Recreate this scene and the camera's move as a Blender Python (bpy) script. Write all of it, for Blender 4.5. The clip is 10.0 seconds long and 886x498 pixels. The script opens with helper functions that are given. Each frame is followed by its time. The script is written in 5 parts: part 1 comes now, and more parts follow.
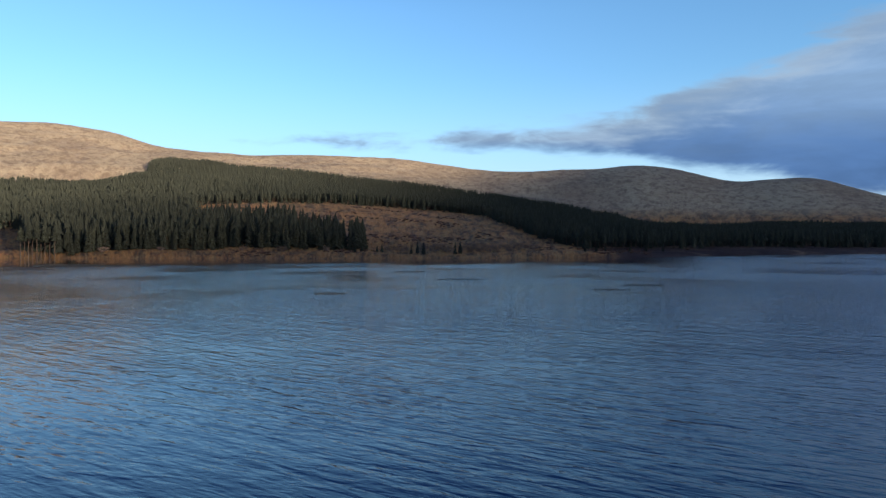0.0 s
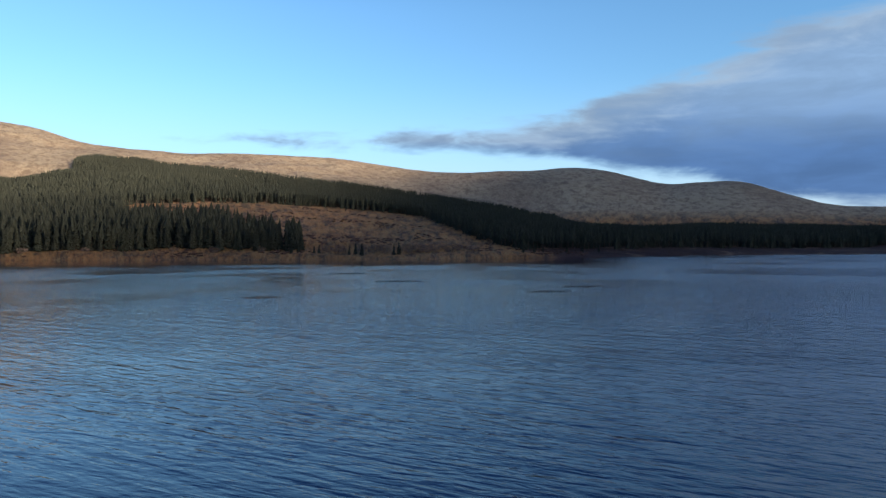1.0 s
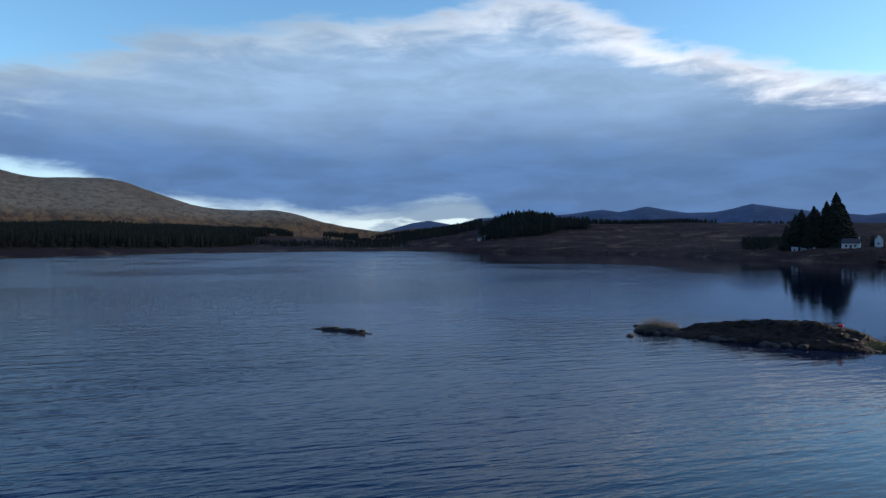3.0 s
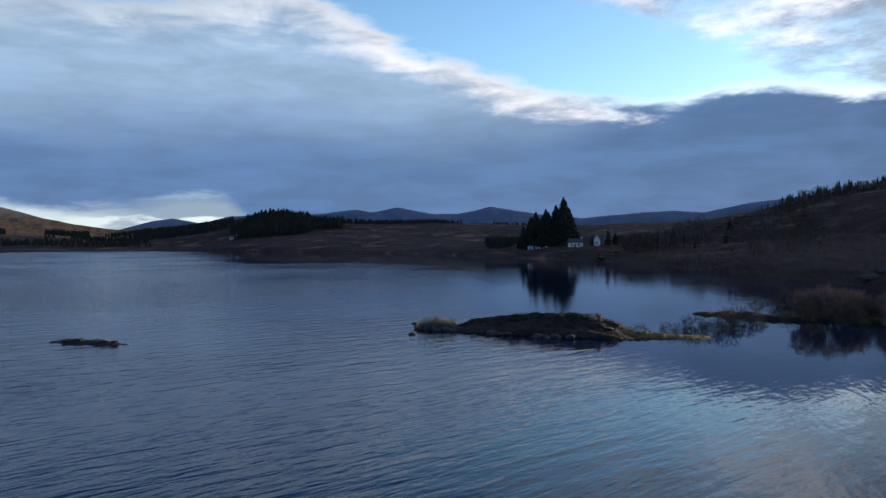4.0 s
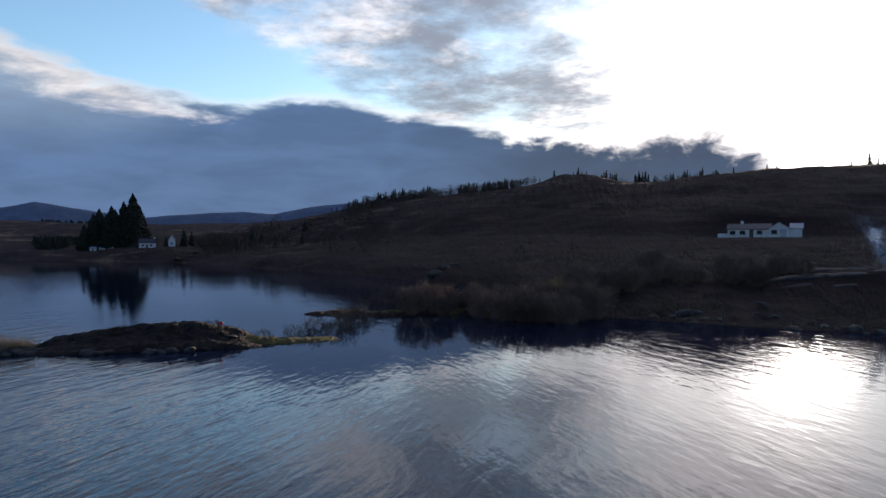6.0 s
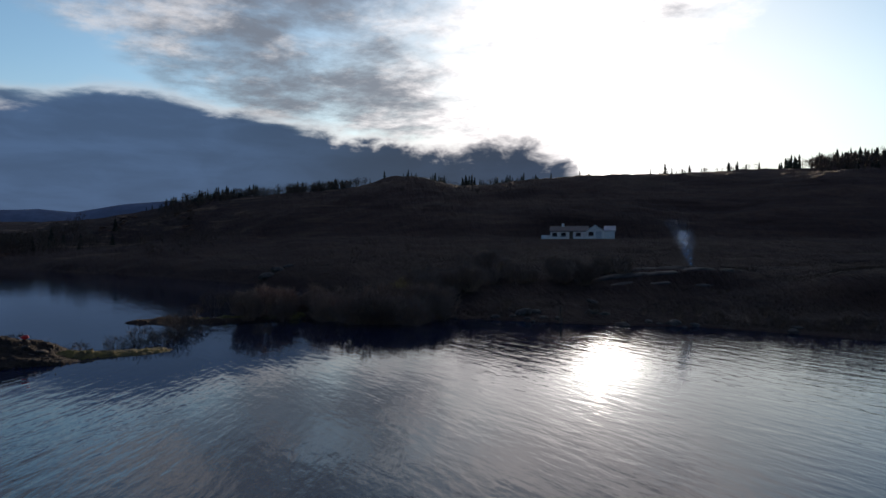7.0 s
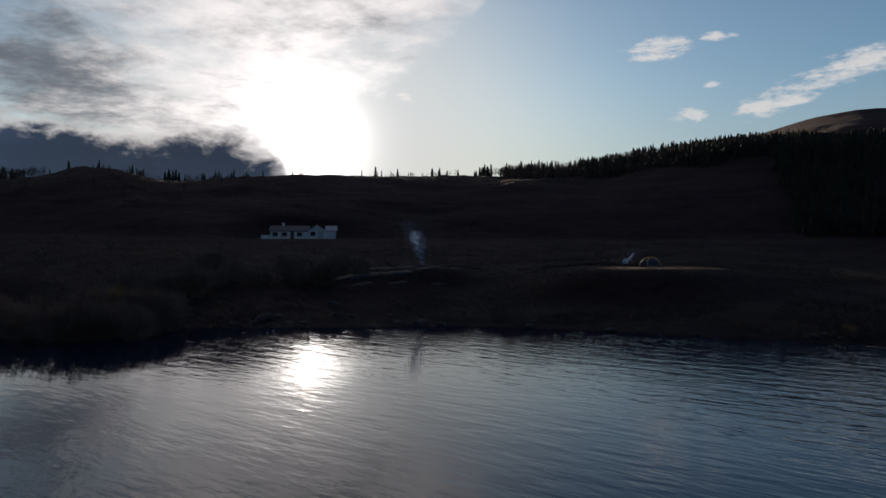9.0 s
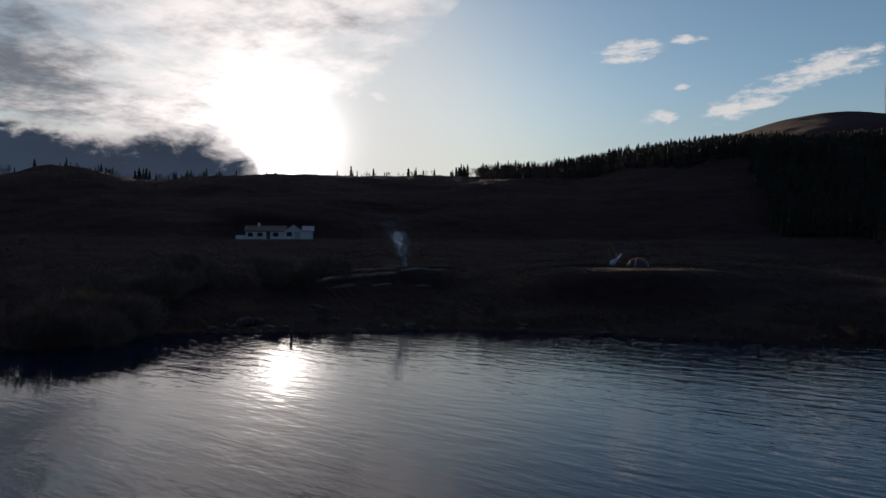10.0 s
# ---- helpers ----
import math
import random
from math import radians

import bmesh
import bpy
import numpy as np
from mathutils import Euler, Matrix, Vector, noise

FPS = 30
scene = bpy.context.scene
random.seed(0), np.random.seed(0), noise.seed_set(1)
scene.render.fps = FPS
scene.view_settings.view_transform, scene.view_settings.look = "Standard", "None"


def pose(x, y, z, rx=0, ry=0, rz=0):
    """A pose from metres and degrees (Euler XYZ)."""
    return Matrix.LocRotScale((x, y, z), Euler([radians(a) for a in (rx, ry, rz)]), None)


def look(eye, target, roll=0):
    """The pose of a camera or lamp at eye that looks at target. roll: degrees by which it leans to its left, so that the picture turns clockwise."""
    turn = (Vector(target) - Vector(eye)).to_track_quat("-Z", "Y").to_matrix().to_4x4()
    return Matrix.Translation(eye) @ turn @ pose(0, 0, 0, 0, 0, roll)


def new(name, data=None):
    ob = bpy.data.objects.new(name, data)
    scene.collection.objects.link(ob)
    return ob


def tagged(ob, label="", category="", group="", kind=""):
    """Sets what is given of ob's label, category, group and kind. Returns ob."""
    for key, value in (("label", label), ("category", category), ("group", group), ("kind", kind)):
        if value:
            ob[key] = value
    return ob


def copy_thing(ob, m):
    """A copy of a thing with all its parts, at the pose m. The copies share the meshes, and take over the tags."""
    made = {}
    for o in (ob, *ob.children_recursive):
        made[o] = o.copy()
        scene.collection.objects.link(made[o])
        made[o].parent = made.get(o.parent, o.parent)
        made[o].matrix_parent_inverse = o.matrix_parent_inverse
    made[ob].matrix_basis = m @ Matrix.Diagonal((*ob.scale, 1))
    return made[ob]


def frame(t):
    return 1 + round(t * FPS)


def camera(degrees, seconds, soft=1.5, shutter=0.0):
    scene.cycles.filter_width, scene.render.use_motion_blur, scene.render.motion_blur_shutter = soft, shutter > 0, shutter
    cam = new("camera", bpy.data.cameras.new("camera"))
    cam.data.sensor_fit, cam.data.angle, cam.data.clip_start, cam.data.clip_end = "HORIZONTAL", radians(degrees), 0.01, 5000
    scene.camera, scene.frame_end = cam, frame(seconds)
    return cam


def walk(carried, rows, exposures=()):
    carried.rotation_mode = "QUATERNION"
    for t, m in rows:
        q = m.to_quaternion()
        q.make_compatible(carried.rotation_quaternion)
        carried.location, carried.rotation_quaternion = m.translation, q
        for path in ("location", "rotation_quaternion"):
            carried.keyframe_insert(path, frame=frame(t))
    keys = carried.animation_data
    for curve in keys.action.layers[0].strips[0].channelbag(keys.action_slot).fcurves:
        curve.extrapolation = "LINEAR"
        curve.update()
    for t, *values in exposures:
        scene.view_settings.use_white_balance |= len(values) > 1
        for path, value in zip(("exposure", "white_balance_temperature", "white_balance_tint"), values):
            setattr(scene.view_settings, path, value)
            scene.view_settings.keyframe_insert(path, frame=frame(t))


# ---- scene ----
cam = camera(64.81, 10.0)
# seconds, place, heading clockwise from +y, tilt
PATH = [
    (0.0, -0.00, 0.00, 8.00, 0.00, -0.36),
    (0.5, 0.36, 1.29, 8.02, 0.98, -0.33),
    (1.0, 0.50, 2.83, 8.15, 4.96, -0.31),
    (1.5, 0.46, 4.85, 8.33, 13.00, -0.32),
    (1.6, 0.37, 5.29, 8.37, 16.04, -0.32),
    (2.0, -0.13, 7.15, 8.53, 26.46, -0.32),
    (2.5, -0.10, 9.18, 8.58, 40.75, -0.34),
    (2.7, 0.01, 10.01, 8.57, 46.10, -0.35),
    (3.0, 0.23, 11.26, 8.54, 53.30, -0.38),
    (3.5, 0.88, 13.24, 8.44, 63.13, -0.40),
    (3.8, 1.40, 14.26, 8.38, 69.10, -0.41),
    (4.0, 1.79, 14.87, 8.34, 73.32, -0.42),
    (4.5, 2.75, 16.39, 8.26, 83.67, -0.43),
    (5.0, 3.91, 17.79, 8.23, 93.58, -0.40),
    (5.5, 5.66, 18.68, 8.18, 100.79, -0.38),
    (5.7, 6.27, 18.99, 8.17, 103.50, -0.37),
    (6.0, 7.13, 19.42, 8.16, 107.57, -0.35),
    (6.5, 8.40, 19.95, 8.17, 114.48, -0.30),
    (6.8, 9.16, 20.22, 8.18, 118.78, -0.28),
    (7.0, 9.67, 20.38, 8.18, 121.70, -0.27),
    (7.5, 11.05, 20.81, 8.18, 128.47, -0.27),
    (8.0, 12.64, 20.86, 8.16, 135.09, -0.26),
    (8.5, 14.13, 20.87, 8.13, 141.16, -0.24),
    (9.0, 15.67, 20.53, 8.12, 145.53, -0.24),
    (9.5, 17.08, 20.04, 8.13, 147.54, -0.22),
    (10.0, 18.35, 19.24, 8.17, 147.68, -0.21),
]
EXPOSURES = [(0.0, 1.42, 5700, 9), (2.5, 1.55, 5850, 9), (4.5, 1.6, 6500, 12), (5.5, 1.55, 6700, 14), (7.0, 0.75, 6600, 12), (7.5, 0.28, 6600, 12), (8.5, 0.05, 6600, 12), (10.0, 0.1, 6700, 14)]
walk(cam, [(t, pose(x, y, z, 90 + tilt, 0, -heading)) for t, x, y, z, heading, tilt in PATH], EXPOSURES)

# ---- sky and sun ----
SUN_AZ, SUN_EL = 134.7, 8.3
SUN_DIR = Vector((math.sin(radians(SUN_AZ)) * math.cos(radians(SUN_EL)),
                  math.cos(radians(SUN_AZ)) * math.cos(radians(SUN_EL)), math.sin(radians(SUN_EL))))
sun = new("sun", bpy.data.lights.new("sun", "SUN"))
sun.data.energy, sun.data.angle, sun.data.color = 5.0, radians(0.35), (1.0, 0.80, 0.60)
sun.matrix_world = look(SUN_DIR * 100, (0, 0, 0))


class Nodes:
    """A small hand for node trees: each call adds a node and returns its output."""

    def __init__(self, tree):
        self.tree = tree

    def add(self, kind, *inputs, out=0, operation="", clamp=False, smooth=False):
        node = self.tree.nodes.new(kind)
        if operation:
            node.operation = operation
        if clamp:
            node.use_clamp = True
        if smooth:
            node.interpolation_type = "SMOOTHSTEP"
        for n, value in enumerate(inputs):
            if value is None:
                continue
            self.plug(node.inputs[n], value)
        return node.outputs[out]

    def plug(self, socket, value):
        if isinstance(value, bpy.types.NodeSocket):
            self.tree.links.new(value, socket)
        else:
            socket.default_value = value

    def math(self, op, a, b=0.0, c=0.0, clamp=False):
        return self.add("ShaderNodeMath", a, b, c, operation=op, clamp=clamp)

    def step(self, value, low, high, a=0.0, b=1.0):
        return self.add("ShaderNodeMapRange", value, low, high, a, b, smooth=True)

    def noise(self, vector, scale, detail=4.0, rough=0.55, distort=0.0):
        node = self.tree.nodes.new("ShaderNodeTexNoise")
        self.plug(node.inputs["Vector"], vector)
        for key, value in (("Scale", scale), ("Detail", detail), ("Roughness", rough), ("Distortion", distort)):
            node.inputs[key].default_value = value
        return node.outputs[0]

    def mix(self, fac, a, b):
        node = self.tree.nodes.new("ShaderNodeMix")
        node.data_type = "RGBA"
        for socket, value in ((node.inputs[0], fac), (node.inputs[6], a), (node.inputs[7], b)):
            if isinstance(value, tuple) and len(value) == 3:
                value = (*value, 1.0)
            self.plug(socket, value)
        return node.outputs[2]


def make_sky():
    world = bpy.data.worlds.new("sky")
    scene.world = world
    world.use_nodes = True
    tree = world.node_tree
    tree.nodes.clear()
    n = Nodes(tree)
    sky = tree.nodes.new("ShaderNodeTexSky")
    sky.sky_type, sky.sun_disc = "NISHITA", False
    sky.sun_elevation, sky.sun_rotation = radians(SUN_EL), radians(SUN_AZ)
    sky.altitude, sky.air_density, sky.dust_density, sky.ozone_density = 200, 1.0, 0.6, 2.0
    way = n.add("ShaderNodeTexCoord")
    split = tree.nodes.new("ShaderNodeSeparateXYZ")
    tree.links.new(way, split.inputs[0])
    x, y, z = split.outputs
    az = n.math("MULTIPLY", n.math("ARCTAN2", x, y), 180 / math.pi)        # degrees clockwise from +y
    el = n.math("MULTIPLY", n.math("ARCSINE", z), 180 / math.pi)
    flat = n.math("SQRT", n.math("ADD", n.math("MULTIPLY", x, x), n.math("MULTIPLY", y, y)))
    # a cloud deck seen in perspective: direction over height
    up = n.math("ADD", n.math("MAXIMUM", z, 0.0), 0.10)
    deck = n.add("ShaderNodeCombineXYZ", n.math("DIVIDE", x, up), n.math("DIVIDE", y, up), z)
    ball = n.add("ShaderNodeCombineXYZ", n.math("MULTIPLY", x, 1.0), n.math("MULTIPLY", y, 1.0), n.math("MULTIPLY", z, 3.2))
    big = n.noise(ball, 3.0, 5.0, 0.55, 0.3)
    mid = n.noise(ball, 9.0, 6.0, 0.6, 0.4)
    fine = n.noise(deck, 1.9, 7.0, 0.62, 0.12)
    wob = n.math("SUBTRACT", big, 0.5)
    wob2 = n.math("SUBTRACT", mid, 0.5)
    azw = n.math("ADD", az, n.math("MULTIPLY", wob, 18.0))
    elw = n.math("ADD", n.math("ADD", el, n.math("MULTIPLY", wob, 5.0)), n.math("MULTIPLY", wob2, 3.0))

    def curve(points, value):
        node = tree.nodes.new("ShaderNodeFloatCurve")
        c = node.mapping.curves[0]
        while len(c.points) < len(points):
            c.points.new(0.5, 0.5)
        for p, (a, e) in zip(c.points, points):
            p.location = ((a + 60) / 280, e / 90)
            p.handle_type = "AUTO"
        node.mapping.update()
        u = n.math("DIVIDE", n.math("ADD", value, 60), 280)
        tree.links.new(u, node.inputs[1])
        return n.math("MULTIPLY", node.outputs[0], 90)

    # the grey bank that lies along the loch: its lower and upper edge by heading
    top = curve([(-60, 8), (-4, 8.2), (8, 9.4), (18, 11.5), (28, 14.5), (40, 17), (52, 18.5), (60, 19.5), (72, 15.5), (82, 12.2), (90, 10.8), (97, 11.9), (104, 11.0),
                 (115, 9.3), (122, 8.8), (127, 9.4), (131.5, 8.4), (133.2, 5.5), (136, 2), (220, 2)], az)
    low = curve([(-60, 8.5), (-4, 8.1), (8, 7.6), (18, 6.2), (28, 4.2), (40, 2.5), (48, 2.5), (53, 3.1), (56, 2.9), (58.5, 1.0), (61, 0.0), (130, 0), (134, 3), (150, 4), (220, 4)], az)
    wisp = n.noise(n.add("ShaderNodeCombineXYZ", x, y, n.math("MULTIPLY", z, 6.0)), 6.0, 4.0, 0.52, 0.3)
    rough = n.math("ADD", n.math("ADD", n.math("MULTIPLY", wob, 3.0), n.math("MULTIPLY", wob2, 3.5)), n.math("MULTIPLY", n.math("SUBTRACT", wisp, 0.5), 3.5))
    rough = n.math("MULTIPLY", rough, n.step(az, 78, 96, 1.0, 0.45))
    lumps = n.noise(n.add("ShaderNodeCombineXYZ", x, y, n.math("MULTIPLY", z, 1.6)), 24.0, 6.0, 0.6, 0.4)
    rough = n.math("ADD", rough, n.math("MULTIPLY", n.math("SUBTRACT", lumps, 0.5), n.step(az, 106, 122, 0.0, 3.4)))
    under = n.step(n.math("ADD", n.math("SUBTRACT", top, el), rough), -0.6, 1.2)
    over = n.step(n.math("ADD", n.math("ADD", n.math("SUBTRACT", el, low), n.math("MULTIPLY", wob2, 2.2)), n.math("MULTIPLY", n.math("SUBTRACT", wisp, 0.5), 2.4)), -0.5, 0.9)
    bank = n.math("MULTIPLY", under, over)
    depth = n.step(n.math("MULTIPLY", n.math("ADD", n.math("SUBTRACT", top, el), n.math("MULTIPLY", rough, 1.6)), n.math("MULTIPLY", n.step(az, 78, 96, 1.0, 3.2), n.step(az, 110, 124, 1.0, 0.42))), 0.2, 3.4)   # 0 at the bright rim, 1 in the grey body
    # a thin strip of low cloud in the clear gap over the valley
    strip = n.math("MULTIPLY", n.step(n.math("ADD", n.math("ABSOLUTE", n.math("SUBTRACT", el, 2.5)), n.math("MULTIPLY", n.math("ADD", wob2, n.math("SUBTRACT", wisp, 0.5)), 3.2)), 1.0, 0.5), n.math("MULTIPLY", n.step(az, 40, 52), n.step(az, 75, 60)))
    # the bright broken deck above, towards the sun
    edge_l = curve([(-60, 90), (40, 80), (64, 70), (74, 40), (78, 27), (81, 20.5), (86, 18.6), (92, 16), (98, 13), (102, 10.8), (112, 9), (120, 8), (132, 8), (138, 11), (142, 14), (147, 17.5), (150, 21), (156, 33), (165, 55), (180, 75), (220, 85)], az)
    deck_mask = n.step(n.math("ADD", n.math("SUBTRACT", el, edge_l), n.math("MULTIPLY", rough, 1.2)), -0.6, 1.2)
    deck_cov = n.math("MULTIPLY", deck_mask, n.step(fine, 0.28, 0.60))
    mottle = n.math("ADD", n.math("MULTIPLY", n.noise(deck, 0.9, 5.0, 0.6, 0.15), 0.5), n.math("MULTIPLY", n.noise(deck, 4.6, 6.0, 0.64, 0.1), 0.5))
    heavy = n.math("MULTIPLY", n.math("MULTIPLY", n.step(az, 97, 106), n.step(az, 125, 112)), 0.10)          # the deck thickens over the bank
    deck_dark = n.step(n.math("ADD", mottle, heavy), n.step(az, 112, 128, 0.38, 0.45), n.step(az, 112, 128, 0.64, 0.74))
    # small fair-weather puffs on the clear side
    grainy = n.math("MULTIPLY", n.math("SUBTRACT", n.noise(ball, 26.0, 7.0, 0.66, 0.2), 0.5), 7.0)
    puff = 0.0
    for a0, e0, half_a, half_e, slope in ((162.7, 15.1, 2.4, 0.75, 0.05), (171.0, 10.6, 2.6, 0.9, 0.22), (176.0, 12.6, 4.2, 1.0, 0.24), (164.9, 10.0, 1.2, 0.45, 0.0), (167.5, 15.6, 1.6, 0.3, 0.0),
                                          (142.4, 12.0, 0.7, 0.28, -0.3), (166.5, 12.2, 0.6, 0.3, 0.0), (186.0, 15.0, 5.0, 1.2, 0.2)):
        da = n.math("SUBTRACT", az, a0)
        de = n.math("SUBTRACT", n.math("SUBTRACT", el, e0), n.math("MULTIPLY", da, slope))
        q = n.math("ADD", n.math("POWER", n.math("DIVIDE", da, half_a), 2.0), n.math("POWER", n.math("DIVIDE", de, half_e), 2.0))
        q = n.math("ADD", q, grainy)
        puff = n.math("MAXIMUM", n.step(q, 1.5, -0.4), puff)

    # angle from the sun
    dot = n.add("ShaderNodeVectorMath", way, tuple(SUN_DIR), operation="DOT_PRODUCT", out=1)
    ang = n.math("MULTIPLY", n.math("ARCCOSINE", n.math("MINIMUM", dot, 1.0)), 180 / math.pi)
    near = n.math("POWER", 2.718, n.math("MULTIPLY", ang, -1 / 22))
    halo = n.math("ADD", n.math("MULTIPLY", n.math("POWER", 2.718, n.math("MULTIPLY", ang, -1 / 1.1)), 34.0),
                  n.math("MULTIPLY", n.math("POWER", 2.718, n.math("MULTIPLY", ang, -1 / 7.5)), 0.75))

    def times(colour, k):
        node = tree.nodes.new("ShaderNodeVectorMath")
        node.operation = "SCALE"
        n.plug(node.inputs[0], colour)
        n.plug(node.inputs[3], k)
        return node.outputs[0]

    def plus(a, b):
        return n.add("ShaderNodeVectorMath", a, b, operation="ADD")

    base = n.add("ShaderNodeVectorMath", sky.outputs[0], n.mix(n.step(el, 18, 31), TINT, ZENITH), operation="MULTIPLY")
    pale = n.math("MULTIPLY", n.step(el, 14.0, 0.0), 0.75)
    base = n.mix(pale, base, n.mix(n.step(ang, 105, 80), (0.385, 0.455, 0.56), n.mix(n.step(ang, 70, 20), (0.49, 0.54, 0.58), (0.50, 0.52, 0.55))))
    base = n.mix(n.step(ang, 25, 4, 0.0, 0.9), base, (0.64, 0.70, 0.77))
    grey = n.mix(depth, times(n.mix(n.step(az, 30, 80), (0.46, 0.56, 0.66), RIM), n.math("ADD", n.step(az, 25, 82, 0.48, 0.80), n.math("MULTIPLY", near, 1.2))), times(n.mix(n.step(n.math("SUBTRACT", elw, n.step(az, 78, 98, 0.0, 6.0)), 13.0, 5.5), UPPER, BODY), n.math("MULTIPLY", n.step(az, 66, 94, 1.0, 0.9), n.step(az, 98, 122, 1.0, 0.46))))
    grey = n.mix(n.step(n.math("ADD", n.math("MULTIPLY", wisp, 0.4), n.math("MULTIPLY", mid, 0.6)), 0.36, 0.64), times(grey, 1.14), times(grey, 0.88))
    lit = n.mix(deck_dark, times(RIM, n.math("ADD", 0.95, n.math("MULTIPLY", near, 2.1))), times((0.20, 0.225, 0.275), n.math("ADD", 0.75, n.math("MULTIPLY", near, 0.4))))
    colour = n.mix(n.math("MULTIPLY", deck_cov, 0.92), base, lit)
    colour = n.mix(n.math("MULTIPLY", puff, 0.9), colour, (1.05, 1.05, 1.05))
    colour = n.mix(n.math("MULTIPLY", strip, 0.85), colour, times(UPPER, 0.66))
    shade = n.math("MULTIPLY", n.math("SUBTRACT", 1.0, n.math("MULTIPLY", bank, 0.93)), n.math("SUBTRACT", 1.0, n.math("MULTIPLY", n.math("MULTIPLY", deck_cov, deck_dark), 0.75)))
    colour = plus(colour, times((1.0, 0.95, 0.88), n.math("MULTIPLY", halo, shade)))
    colour = n.mix(n.math("MULTIPLY", bank, 0.975), colour, grey)
    out = tree.nodes.new("ShaderNodeOutputWorld")
    bg = tree.nodes.new("ShaderNodeBackground")
    tree.links.new(colour, bg.inputs[0])
    bg.inputs[1].default_value = 0.6
    tree.links.new(bg.outputs[0], out.inputs[0])


TINT = (0.132, 0.154, 0.168)    # strength and colour of the clear sky
ZENITH = (0.016, 0.040, 0.098)  # deeper blue overhead
RIM = (0.62, 0.60, 0.60)        # sunlit cloud edge
UPPER = (0.19, 0.268, 0.37)      # thin upper part of the bank
BODY = (0.062, 0.115, 0.225)     # its shaded body
make_sky()

# ---- materials ----
def material(name, rough=0.9, spec=0.3):
    m = bpy.data.materials.new(name)
    m.use_nodes = True
    bsdf = m.node_tree.nodes["Principled BSDF"]
    bsdf.inputs["Roughness"].default_value = rough
    bsdf.inputs["Specular IOR Level"].default_value = spec
    return m, Nodes(m.node_tree), bsdf


def place(n):
    return n.add("ShaderNodeNewGeometry")


def mottled(name, a, b, scale, rough=0.9, bump=0.0, fine=6.0, vary=0.25, spec=0.3):
    """Two tones in patches, finer grain over them, and a shift from piece to piece."""
    m, n, bsdf = material(name, rough, spec)
    p = place(n)
    patch = n.step(n.noise(p, scale, 5.0, 0.6, 0.2), 0.35, 0.65)
    grain = n.noise(p, scale * fine, 4.0, 0.6)
    c = n.mix(patch, a, b)
    c = n.mix(n.step(grain, 0.3, 0.75, 0.0, 0.45), c, tuple(v * 0.45 for v in a))
    info = n.add("ShaderNodeObjectInfo", out=5)
    k = n.math("ADD", 1 - vary / 2, n.math("MULTIPLY", info, vary))
    node = n.tree.nodes.new("ShaderNodeVectorMath")
    node.operation = "SCALE"
    n.plug(node.inputs[0], c)
    n.plug(node.inputs[3], k)
    n.plug(bsdf.inputs["Base Color"], node.outputs[0])
    if bump:
        b_node = n.tree.nodes.new("ShaderNodeBump")
        b_node.inputs["Strength"].default_value = 0.7
        b_node.inputs["Distance"].default_value = bump
        n.plug(b_node.inputs["Height"], grain)
        n.plug(bsdf.inputs["Normal"], b_node.outputs[0])
    return m


def plain(name, colour, rough=0.6, metal=0.0):
    m, n, bsdf = material(name, rough)
    c = n.mix(n.step(n.noise(place(n), 3.0, 4.0), 0.3, 0.8, 0.0, 0.3), colour, tuple(v * 0.7 for v in colour))
    n.plug(bsdf.inputs["Base Color"], c)
    bsdf.inputs["Metallic"].default_value = metal
    return m


